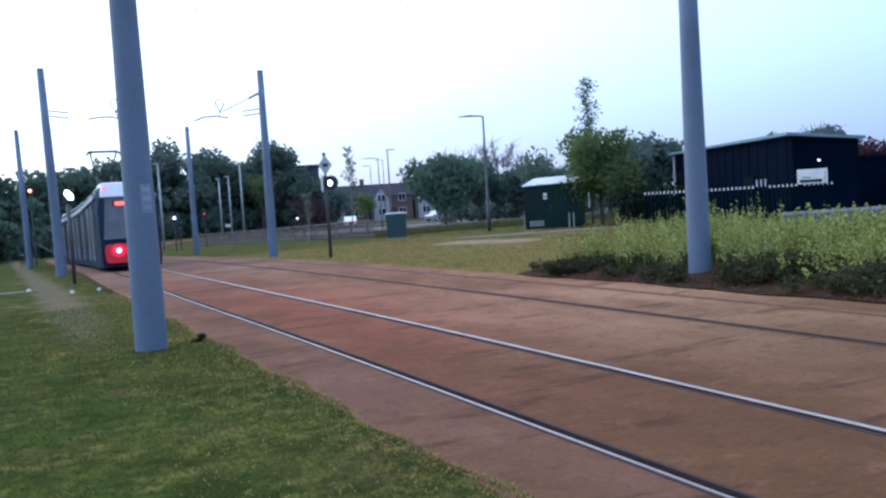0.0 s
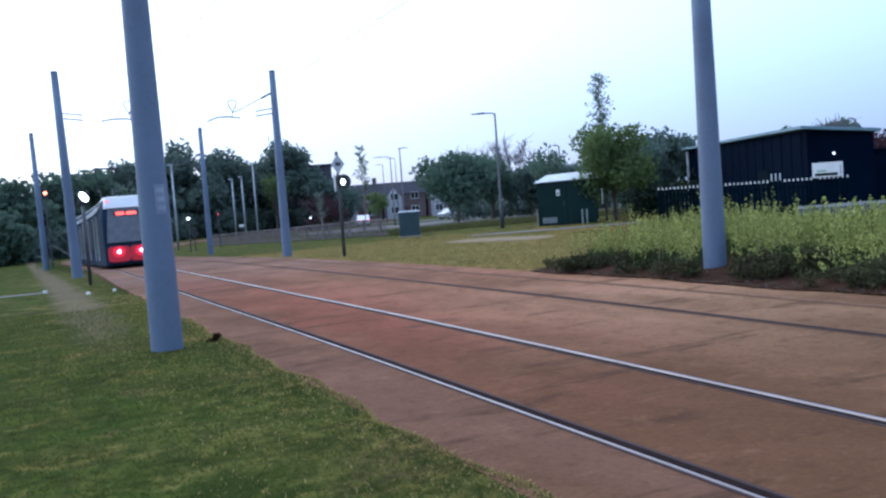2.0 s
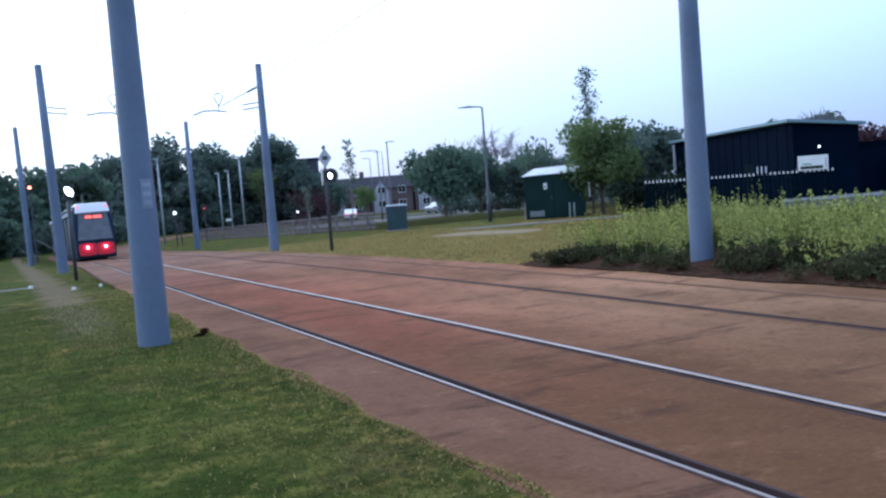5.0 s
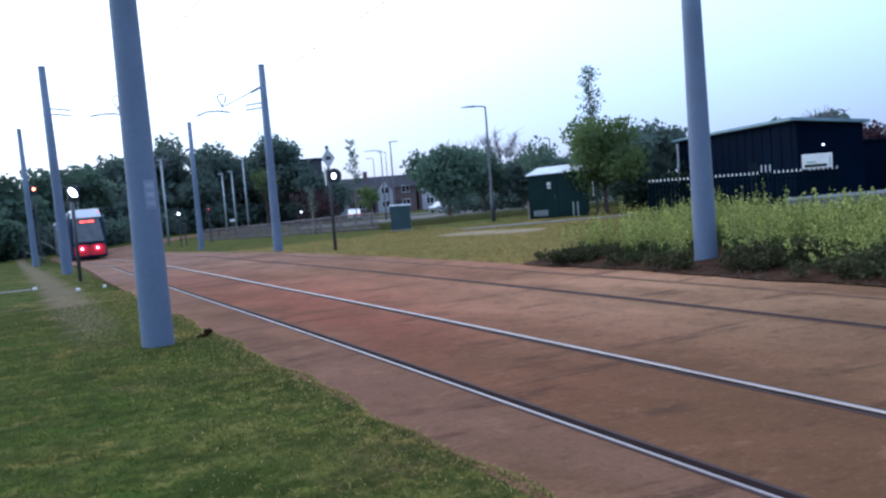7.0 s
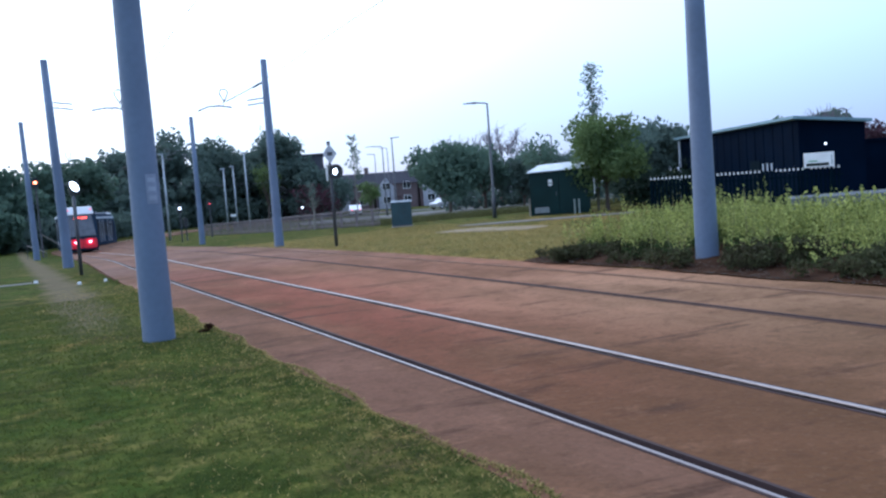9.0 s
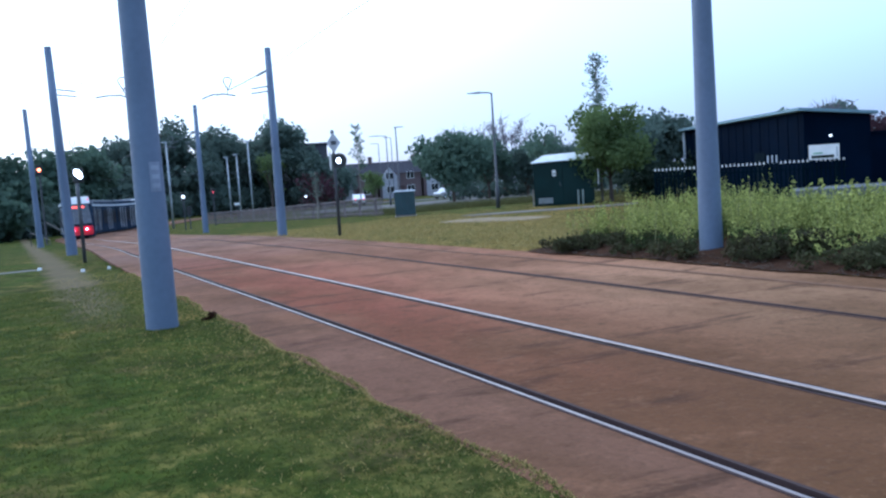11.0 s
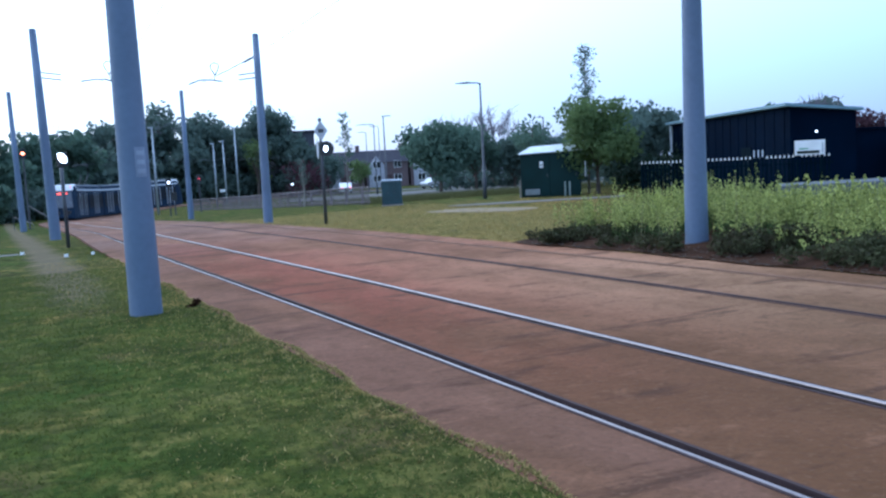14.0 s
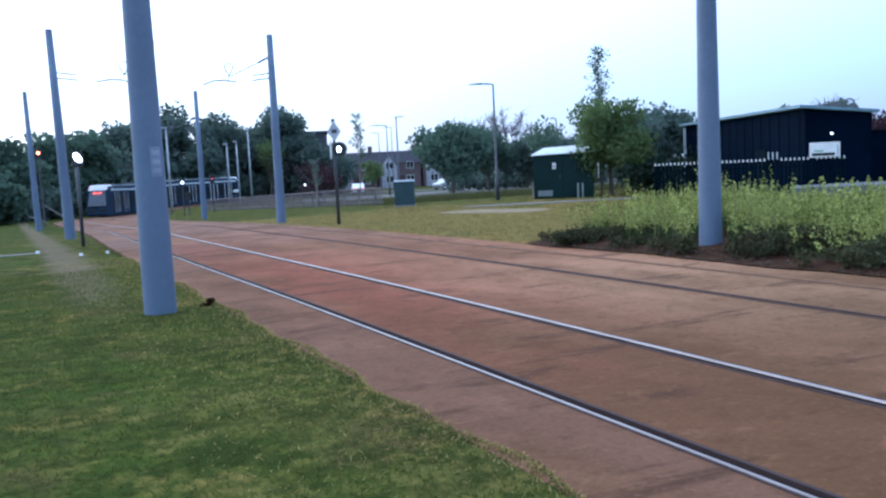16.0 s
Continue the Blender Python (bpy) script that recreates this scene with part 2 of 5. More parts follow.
    last = layer(last, 1.0, (0.45, 2.2, 1), 14, 0.58, 0.66, 0.75, (0.060, 0.033, 0.022))
    last = layer(last, 5.0, (1, 1, 1), 0, 0.52, 0.70, 0.5, (0.07, 0.038, 0.020), 9)
    last = layer(last, 3.0, (0.8, 1.3, 1), 30, 0.58, 0.72, 0.4, (0.30, 0.16, 0.095), 9)
    last = layer(last, 0.8, (0.5, 1.6, 1), 14, 0.60, 0.66, 0.6, (0.055, 0.030, 0.020), 9)
    last = layer(last, 26.0, (1, 1, 1), 0, 0.50, 0.68, 0.45, (0.075, 0.042, 0.026), 4)
    last = layer(last, 17.0, (1, 1, 1), 50, 0.56, 0.72, 0.16, (0.34, 0.20, 0.13), 4)
    l.new(last, bsdf.inputs["Base Color"])
    return m


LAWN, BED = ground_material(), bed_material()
SHOULDER = bed_material("shoulder_concrete", (0.225, 0.118, 0.078), (0.120, 0.056, 0.036), (0.150, 0.080, 0.050))
LIP = mat("dark_rail_lip", (0.050, 0.034, 0.034), 0.7, 0.0, 0.3, 2.0, 0.1, spec=0.1)
STEEL = mat("worn_rail_steel", (0.30, 0.25, 0.235), 0.38, 1.0, 0.2, 2.0, 0.05)
RUSTY = mat("dull_rail_steel", (0.080, 0.046, 0.034), 0.8, 0.0, 0.3, 2.0, 0.1, spec=0.1)
BURIED = mat("silted_rail", (0.165, 0.098, 0.064), 0.85, 0.0, 0.3, 2.0, 0.1, spec=0.1)
GROOVE = mat("dark_groove", (0.022, 0.015, 0.014), 0.9, spec=0.02)
GALV = mat("painted_grey_steel", (0.128, 0.170, 0.250), 0.6, 0.1, 0.16, 1.2, 0.1, fine=14)
WIRE = mat("dark_cable", (0.16, 0.17, 0.19), 0.6, 0.4)
BLACK = mat("black_paint", (0.02, 0.022, 0.025), 0.5)
DARKPOST = mat("dark_grey_paint", (0.05, 0.055, 0.065), 0.55)
GREEN_HUT = mat("dark_green_grp", (0.004, 0.022, 0.021), 0.5, vary=0.3, scale=0.8, bump=0.05, spec=0.2)
GREEN_WALL = mat("dark_green_cladding", (0.0015, 0.006, 0.017), 0.7, vary=0.3, scale=0.6, spec=0.02)
GREEN_FENCE = mat("dark_green_fence_paint", (0.002, 0.008, 0.014), 0.7, spec=0.02)
PALE = mat("pale_grey_sheet", (0.62, 0.66, 0.70), 0.5, vary=0.15)
ROOFGREY = mat("pale_roof_edge", (0.17, 0.27, 0.32), 0.6, vary=0.2)
WHITE = mat("white_paint", (0.80, 0.80, 0.78), 0.5, vary=0.06)
INK = mat("dark_ink", (0.015, 0.025, 0.02), 0.7, spec=0.05)
BARK = mat("bark", (0.085, 0.065, 0.05), 0.9, vary=0.35, scale=6, bump=0.6, fine=25)
PALEBARK = mat("young_stem", (0.22, 0.20, 0.17), 0.9, vary=0.3, scale=6)
# LEAF and LEAF_DARK are paler and bluer to imitate haze over the woods
LEAF = mat("leaf_green", (0.135, 0.20, 0.145), 0.75, other=(0.085, 0.132, 0.10), scale=0.5, per="island", spec=0.05, leaf=0.5)
LEAF_DARK = mat("leaf_dark_green", (0.14, 0.19, 0.16), 0.75, other=(0.092, 0.132, 0.114), scale=0.3, per="island", spec=0.05, leaf=0.5)
LEAF_FRESH = mat("leaf_fresh_green", (0.175, 0.235, 0.09), 0.75, other=(0.095, 0.14, 0.058), scale=0.6, per="island", spec=0.05, leaf=0.5)
LEAF_RED = mat("leaf_copper", (0.09, 0.045, 0.055), 0.75, other=(0.05, 0.028, 0.036), per="island", spec=0.05, leaf=0.3)
LEAF_BRUSH = mat("scrub_yellow_green", (0.56, 0.58, 0.17), 0.8, other=(0.060, 0.090, 0.028), scale=2.4, per="island", spec=0.03, leaf=0.2)
LEAF_LOW = mat("low_dark_shrub", (0.078, 0.092, 0.038), 0.85, other=(0.040, 0.028, 0.020), scale=0.9, per="island", spec=0.1, leaf=0.2)
# darker scrub green: self-shade put into the colour of the lower leaves
SHADED_SCRUB = mat("shaded_scrub_green", (0.10, 0.145, 0.05), 0.8, other=(0.035, 0.055, 0.022), scale=1.2, per="island", spec=0.05, leaf=0.2)
IVY = mat("ivy_dark", (0.03, 0.05, 0.035), 0.75, other=(0.015, 0.028, 0.02), per="island", spec=0.1, leaf=0.3)
STRAW = mat("straw_stalk", (0.20, 0.19, 0.08), 0.9, per="island")
TWIG = mat("bare_twig", (0.15, 0.135, 0.16), 0.9)
SOIL = mat("dark_soil", (0.042, 0.021, 0.012), 0.95, vary=0.5, scale=3, bump=1.0, fine=18, spec=0.05)
PATH_GREY = mat("path_concrete", (0.30, 0.27, 0.25), 0.85, vary=0.15, scale=1.5)
ASPHALT = mat("asphalt", (0.06, 0.06, 0.065), 0.85, vary=0.2)
BRICK = mat("brown_brick", (0.14, 0.10, 0.10), 0.9, vary=0.25, scale=0.8)
SLATE = mat("slate_roof", (0.045, 0.045, 0.058), 0.8, vary=0.3, spec=0.1)
GLASS = mat("dark_glass", (0.02, 0.025, 0.03), 0.12, 0.0, spec=0.6)
TRAM_GREY = mat("tram_silver_paint", (0.55, 0.60, 0.66), 0.35, 0.1, 0.08, 1.0)
TRAM_DARK = mat("tram_dark_paint", (0.022, 0.038, 0.066), 0.7, 0.0, 0.2, 1.0, spec=0.05)
SIDE_GLASS = mat("tinted_side_glass", (0.012, 0.016, 0.022), 0.4, 0.0, spec=0.08)
TRAM_ROOF = mat("tram_roof", (0.20, 0.23, 0.27), 0.5, 0.1)
TRAM_WHITE = mat("tram_white_cap", (0.85, 0.87, 0.90), 0.35, 0.0, 0.05)
RUBBER = mat("rubber", (0.02, 0.02, 0.022), 0.8)
RED_LENS = glow("red_lens_lit", (1.0, 0.02, 0.06), 1.2)
RED_CORE = glow("red_lamp_core", (1.0, 0.35, 0.40), 10.0)
# weak red emission for plates that imitate the tail lamps' bloom
RED_BLOOM_DIM = glow("red_bloom_dim", (0.5, 0.010, 0.025), 0.2)
RED_BLOOM_MID = glow("red_bloom_mid", (0.75, 0.012, 0.036), 0.4)
RED_SIGN = glow("red_led", (1.0, 0.10, 0.07), 2.6)
AMBER = glow("orange_lamp", (1.0, 0.22, 0.09), 9.0)
WHITE_LIT = glow("white_lamp", (0.92, 0.97, 1.0), 9.0)
WHITE_SOFT = glow("white_lamp_small", (0.95, 0.97, 1.0), 2.5)
RED_SMALL = glow("red_lamp_small", (1.0, 0.08, 0.1), 1.6)


# ---- mesh helpers ----
class Shape:
    """Collects boxes, tubes and quads into one mesh."""

    def __init__(self):
        self.v, self.f = [], []

    def face(self, pts):
        i = len(self.v)
        self.v += [tuple(p) for p in pts]
        self.f.append(tuple(range(i, i + len(pts))))
        return self

    def box(self, x0, x1, y0, y1, z0, z1, m=None):
        i = len(self.v)
        pts = [(x, y, z) for z in (z0, z1) for x, y in ((x0, y0), (x1, y0), (x1, y1), (x0, y1))]
        self.v += [tuple(m @ Vector(p)) for p in pts] if m else pts
        self.f += [tuple(i + k for k in q) for q in ((3, 2, 1, 0), (4, 5, 6, 7), (0, 1, 5, 4), (1, 2, 6, 5), (2, 3, 7, 6), (3, 0, 4, 7))]
        return self

    def tube(self, pts, radii, n=8, caps=True):
        pts = [Vector(p) for p in pts]
        if not hasattr(radii, "__len__"):
            radii = [radii] * len(pts)
        i0 = len(self.v)
        for k, p in enumerate(pts):
            d = (pts[min(k + 1, len(pts) - 1)] - pts[max(k - 1, 0)]).normalized()
            a = d.orthogonal().normalized() if abs(d.z) < 0.99 else Vector((1, 0, 0))
            a = (a - d * a.dot(d)).normalized()
            b = d.cross(a)
            for j in range(n):
                w = 2 * math.pi * j / n
                self.v.append(tuple(p + radii[k] * (math.cos(w) * a + math.sin(w) * b)))
        for k in range(len(pts) - 1):
            for j in range(n):
                q = i0 + k * n
                self.f.append((q + j, q + (j + 1) % n, q + n + (j + 1) % n, q + n + j))
        if caps:
            self.f.append(tuple(i0 + j for j in reversed(range(n))))
            self.f.append(tuple(i0 + (len(pts) - 1) * n + j for j in range(n)))
        return self

    def loft(self, rings):
        """Joins closed rings of equal length and caps the ends."""
        i0, n = len(self.v), len(rings[0])
        for r in rings:
            self.v += [tuple(p) for p in r]
        for k in range(len(rings) - 1):
            for j in range(n):
                q = i0 + k * n
                self.f.append((q + j, q + (j + 1) % n, q + n + (j + 1) % n, q + n + j))
        self.f.append(tuple(i0 + j for j in reversed(range(n))))
        self.f.append(tuple(i0 + (len(rings) - 1) * n + j for j in range(n)))
        return self

    def mesh(self, name, material, smooth=False):
        me = bpy.data.meshes.new(name)
        me.from_pydata(self.v, [], self.f)
        me.materials.append(material)
        if smooth:
            me.polygons.foreach_set("use_smooth", [True] * len(me.polygons))
        return me


def part(name, shape, material, parent=None, label="", smooth=False, bevel=0.0, m=None):
    ob = new(name, shape.mesh(name, material, smooth))
    if parent:
        ob.parent = parent
    if m:
        ob.matrix_basis = m
    if bevel:
        b = ob.modifiers.new("bevel", "BEVEL")
        b.width, b.segments, b.limit_method = bevel, 2, "ANGLE"
    if label:
        ob["label"] = label
    return ob


def thing(name, at, label, category, group="", kind="", turn=0.0):
    ob = new(name)
    ob.matrix_basis = pose(*at, 0, 0, turn)
    return tagged(ob, label, category, group, kind)


# ---- lie of the land and the track's line ----
FALL_Y = [-60, 0, 10, 20, 35, 46, 58, 75, 99, 140, 900]
FALL_Z = [0, 0, -0.03, -0.15, -0.48, -0.86, -1.22, -1.62, -2.15, -2.25, -2.25]
_y = np.arange(-60, 900, 0.5)
_w = np.ones(17) / 17
FALL = np.convolve(np.pad(np.interp(_y, FALL_Y, FALL_Z), 8, "edge"), _w, "valid")
SIDE = np.convolve(np.pad(np.interp(_y, [-60, 45, 70, 110, 900], [-0.5, -0.5, -1.2, -1.9, -2.1]), 8, "edge"), _w, "valid")


def land(x, y):
    """Height of the ground: level by the camera, falling along the track and a little to the right of it."""
    k = min(1, max(0, (x - 10) / 10))
    k = k * k * (3 - 2 * k)
    return float(np.interp(y, _y, FALL)) * (1 - k) + float(np.interp(y, _y, SIDE)) * k


BEND_Y, BEND_R = 75.0, 48.0


def line(s, off):
    """A point at arc length s along the track (straight, then bending right), off metres to the right of x = 3.71."""
    k = min(1, max(0, (s - 14) / 38))
    cx = 3.71 + 0.92 * k * k * (3 - 2 * k)
    if s < BEND_Y:
        x, y, a = cx, s, 0.0
    else:
        a = (s - BEND_Y) / BEND_R
        x, y = cx + BEND_R * (1 - math.cos(a)), BEND_Y + BEND_R * math.sin(a)
    px, py = x + off * math.cos(a), y - off * math.sin(a)
    return Vector((px, py, land(px, py)))


def build_ground():
    xs = sorted({*np.arange(-24, 60.1, 1.5).round(2), *np.linspace(60, 900, 25).round(1), *np.linspace(-900, -24, 25).round(1), 2.097, 2.14, 8.66, 8.73})
    ys = sorted({*np.arange(-12, 130.1, 1.5).round(2), *np.linspace(130, 1500, 25).round(1), *np.linspace(-600, -12, 20).round(1)})
    s = Shape()
    s.v = [(x, y, land(x, y) - (0.06 if 2.1 < x < 8.7 and y < 70 else 0.0) - (0.10 if x < 60 and 70 <= y < 135 and line_gap(x, y) else 0)) for y in ys for x in xs]
    n = len(xs)
    s.f = [(r * n + c, r * n + c + 1, (r + 1) * n + c + 1, (r + 1) * n + c) for r in range(len(ys) - 1) for c in range(n - 1)]
    return tagged(part("ground", s, LAWN, smooth=True), "mown lawn, green with dry straw-coloured patches", "lawn", kind="structure")


def line_gap(x, y):
    """True inside the slab on the bend."""
    cx, cy = 4.63 + BEND_R, BEND_Y
    r = math.hypot(x - cx, y - cy)
    return y >= BEND_Y - 5 and BEND_R - 5.5 < r < BEND_R + 2.2


LENGTH = 150.0
STATIONS = [float(s) for s in np.arange(-30, LENGTH + 0.1, 1.0)]


def strip(offs_z, stations=STATIONS):
    """Sweeps an open profile of (offset, height) along the track."""
    s = Shape()
    for st in stations:
        for o, z in offs_z:
            p = line(st, o)
            s.v.append((p.x, p.y, p.z + z))
    n = len(offs_z)
    for k in range(len(stations) - 1):
        for j in range(n - 1):
            s.f.append((k * n + j, k * n + j + 1, (k + 1) * n + j + 1, (k + 1) * n + j))
    return s


def build_track():
    bed = tagged(new("track_bed"), "rust-stained brown concrete tram track slab", "tram track", kind="structure")
    heads = [(-0.782, 1), (0.69, -1), (2.87, 1), (4.30, -1)]
    # slab panels between the rails, with their outer sides turned down into the lawn
    cuts = [(-1.61, -0.815), (-0.674, 0.582), (0.723, 2.837), (2.978, 4.192), (4.333, 5.0)]
    for a, b in cuts:
        prof = [(a, -0.12), (a, 0.0), (a + (b - a) * 0.5, 0.004), (b, 0.0), (b, -0.12)]
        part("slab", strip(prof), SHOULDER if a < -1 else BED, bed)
    for k, (c, g) in enumerate(heads):
        top = STEEL if k < 2 else RUSTY if k == 2 else BURIED
        rail = tagged(part("rail", strip([(c - 0.033 * g, -0.1), (c - 0.033 * g, 0.003), (c - 0.018 * g, 0.004), (c - 0.016 * g, 0.008), (c + 0.010 * g, 0.008), (c + 0.02 * g, 0.002), (c + 0.02 * g, -0.045)]), top, None, smooth=False),
                      "polished steel grooved tram rail set in the slab" if k < 2 else "dull steel grooved tram rail set in the slab", "rail", "tram rails", "structure")
        part("groove", strip([(c + 0.02 * g, -0.044), (c + 0.085 * g, -0.044)] if k < 3 else [(c + 0.02 * g, -0.016), (c + 0.085 * g, -0.006)]), GROOVE if k < 3 else BURIED, rail)
        part("lip", strip([(c + 0.085 * g, -0.05), (c + 0.085 * g, 0.004), (c + 0.108 * g, 0.005), (c + 0.108 * g, -0.1)]), LIP if k < 3 else BURIED, rail)
        if k < 2:
            part("shoulder", strip([(c - 0.036 * g, 0.002), (c - 0.034 * g, 0.0065), (c - 0.020 * g, 0.0095)][::g]), LIP, rail, "dark outer shoulder of the rail head")


ground = build_ground()
build_track()


# ---- overhead line poles ----
def mast(at, lean, plate=False, height=7.5, arm=0):
    ob = thing("overhead_line_pole", at, "tapered blue-grey steel overhead line pole", "pole", "overhead line poles")
    ob.matrix_basis = ob.matrix_basis @ pose(0, 0, 0, 0, lean, 0)
    part("shaft", Shape().tube([(0, 0, -0.3), (0, 0, 0), (0, 0, height * 0.5), (0, 0, height)], [0.185, 0.182, 0.15, 0.118], 20), GALV, ob, smooth=True)
    part("cap", Shape().tube([(0, 0, height), (0, 0, height + 0.03)], [0.125, 0.11], 16), GALV, ob)
    if plate:
        # identification plate with unreadable characters, curved on to the shaft
        pl = Shape()
        for k in range(4):
            a0, a1 = radians(-92 + k * 11), radians(-92 + (k + 1) * 11)
            pl.face([(0.172 * math.cos(a), 0.172 * math.sin(a), z) for a, z in ((a0, 1.55), (a1, 1.55), (a1, 1.88), (a0, 1.88))])
        p = part("number_plate", pl, mat("plate_blue_grey", (0.19, 0.225, 0.30), 0.6), ob, "pale grey identification plate")
        for z in (1.59, 1.69, 1.79):
            b = Shape()
            for k in range(3):
                a0, a1 = radians(-86 + k * 10), radians(-86 + (k + 1) * 10)
                b.face([(0.176 * math.cos(a), 0.176 * math.sin(a), zz) for a, zz in ((a0, z), (a1, z), (a1, z + 0.05), (a0, z + 0.05))])
            part("character_bar", b, mat("plate_mark", (0.25, 0.29, 0.37), 0.6), p)
    if arm:
        # cantilever: stay tube, registration tube, drop loop and insulators
        s = arm
        drop = -1.62 if s < 0 else 2.3
        part("stay_tube", Shape().tube([(0.14 * s, 0, 6.28), (1.55 * s, 0, 5.6)], 0.018 if s < 0 else 0.008, 8), WIRE, ob)
        if s < 0:
            part("stay_insulator", Shape().tube([(0.14 * s, 0, 6.28), (0.3 * s, 0, 6.2), (0.5 * s, 0, 6.1)], [0.04, 0.045, 0.04], 8), WIRE, ob)
        part("registration_tube", Shape().tube([(0.14 * s, 0, 5.7), (0.75 * s, 0, 5.62)], 0.024, 8), WIRE, ob)
        part("registration_tube", Shape().tube([(0.14 * s, 0, 5.52), (0.75 * s, 0, 5.44)], 0.024, 8), WIRE, ob)
        part("steady_arm", Shape().tube([(1.35 * s, 0, 5.38), (1.8 * s, 0, 5.44), (2.2 * s, 0, 5.43), (2.6 * s, 0, 5.28)], 0.026, 8), WIRE, ob)
        part("pull_off_loop", Shape().tube([(drop + 0.12 * math.sin(a) * (1 - math.cos(a)), 0, 5.82 - 0.24 * math.cos(a)) for a in np.linspace(0, 2 * math.pi, 17)], 0.02, 6), WIRE, ob)
        part("dropper", Shape().tube([(drop, 0, 5.6), (drop + 0.04 * s, 0, 5.42)], 0.012, 6), WIRE, ob)
    return ob


POLES = [(1.43, 10.3, 0.0, True, 0), (9.74, 10.3, 0.0, False, -1), (1.80, 32.8, -0.9, False, 1), (9.32, 32.8, 0.0, False, -1), (1.41, 55.3, -0.7, False, 1), (10.84, 55.3, 0.0, False, -1)]
for x, y, lean, plate, arm in POLES:
    mast((x, y, land(x, y)), lean, plate, 7.9 if y > 50 else 7.12 if y > 20 else 7.5, arm)
for x0, x1 in ((3.71, 3.6), (7.30, 7.2)):
    pts = []
    for y in np.arange(-20, 75, 2.0):
        u = ((y - 10.3) % 22.5) / 22.5
        pts.append((x0 + 0.15 * math.sin(y * 0.28), y, land(x0, y) + 5.42 - 0.10 * 4 * u * (1 - u)))
    o = -0.05 if x0 < 5 else 3.55
    pts += [tuple(line(s, o) + Vector((0, 0, 5.4))) for s in np.arange(76, 140, 3.0)]
    tagged(part("contact_wire", Shape().tube(pts, 0.007, 5), WIRE), "thin dark overhead contact wire above the track", "cable", "contact wires")


# ---- tram signals ----
def signal_left():
    x, y = 1.74, 26.1
    ob = thing("tram_signal", (x, y, land(x, y)), "slim dark tram signal post with a bright white lamp", "signal", "tram signals")
    part("post", Shape().tube([(0, 0, 0), (0, 0, 2.5)], 0.05, 10), DARKPOST, ob, smooth=True)
    head = part("head", Shape().box(-0.10, 0.18, -0.06, 0.10, 2.22, 2.62), BLACK, ob, bevel=0.03)
    # the lamp's slanted oval builds its glare into the shape
    tilt = radians(33)
    oval = lambda y, k: [(0.04 + k * (0.085 * math.cos(a) * math.cos(tilt) - 0.15 * math.sin(a) * math.sin(tilt)), y, 2.46 + k * (0.085 * math.cos(a) * math.sin(tilt) + 0.15 * math.sin(a) * math.cos(tilt))) for a in np.linspace(0, 2 * math.pi, 20, endpoint=False)]
    part("lamp", Shape().loft([oval(-0.095, 0.9), oval(-0.075, 1.0)]), WHITE_LIT, head, "bright white lamp, stretched to the slanted oval of its glare")
    part("backing", Shape().loft([oval(-0.072, 1.12), oval(-0.062, 1.15)]), DARKPOST, head)


def signal_right():
    x, y = 9.83, 27.7
    ob = thing("tram_signal", (x, y, land(x, y)), "tram signal post with a lit white lamp and diamond sign", "signal", "tram signals")
    part("post", Shape().tube([(0, 0, 0), (0, 0, 1.9), (0, 0, 3.42)], [0.06, 0.055, 0.045], 10), DARKPOST, ob, smooth=True)
    c = Vector((0.13, -0.13, 2.50))
    ang = radians(-20)
    m = Matrix.Translation(c) @ Matrix.Rotation(ang, 4, "Z")
    ring = [(0.25 * math.cos(a), 0, 0.25 * math.sin(a)) for a in np.linspace(0, 2 * math.pi, 20, endpoint=False)]
    plate = part("backing_plate", Shape().loft([[(px, -0.02, pz) for px, _, pz in ring], [(px, 0.03, pz) for px, _, pz in ring]]), BLACK, ob, m=m)
    part("lamp", Shape().loft([[(px * 0.24 - 0.02, -0.045, pz * 0.36) for px, _, pz in ring], [(px * 0.26 - 0.02, -0.024, pz * 0.38) for px, _, pz in ring]]), WHITE_LIT, plate, "lit white bar lamp")
    part("side_shield", Shape().loft([[(-0.29 + 0.035 * math.cos(a), -0.01, 0.02 + 0.34 * math.sin(a)) for a in np.linspace(0, 2 * math.pi, 14, endpoint=False)], [(-0.29 + 0.035 * math.cos(a), 0.02, 0.02 + 0.34 * math.sin(a)) for a in np.linspace(0, 2 * math.pi, 14, endpoint=False)]]), WHITE, ob, "thin white signal shield", m=m)
    d = [(0, 0.34), (0.24, 0), (0, -0.34), (-0.24, 0)]
    sign = part("diamond_sign", Shape().loft([[(px, -0.06, 3.10 + pz) for px, pz in d], [(px, -0.045, 3.10 + pz) for px, pz in d]]), mat("sign_face", (0.50, 0.52, 0.56), 0.6), ob, "grey diamond-shaped sign")
    part("sign_bar", Shape().box(-0.09, 0.09, -0.068, -0.062, 3.04, 3.16), DARKPOST, sign)
    part("top_cap", Shape().tube([(0, 0, 3.42), (0, 0, 3.52)], [0.07, 0.05], 8), DARKPOST, ob)


def signal_far(x, y, h, lamp, label, r=0.12):
    ob = thing("tram_signal", (x, y, land(x, y)), label, "signal", "tram signals")
    part("post", Shape().tube([(0, 0, 0), (0, 0, h)], 0.05, 8), DARKPOST, ob)
    head = part("head", Shape().box(-0.18, 0.18, -0.05, 0.12, h - 0.35, h + 0.3), BLACK, ob, bevel=0.02)
    part("lamp", Shape().tube([(0, -0.055, h), (0, -0.07, h)], [r, r * 0.85], 12), lamp, head)


signal_left()
signal_right()
signal_far(12.07, 69.2, 2.6, WHITE_SOFT, "slim dark tram signal with a lit white lamp")
signal_far(14.65, 70.5, 2.7, RED_SMALL, "dark signal post with a small red lamp", 0.05)
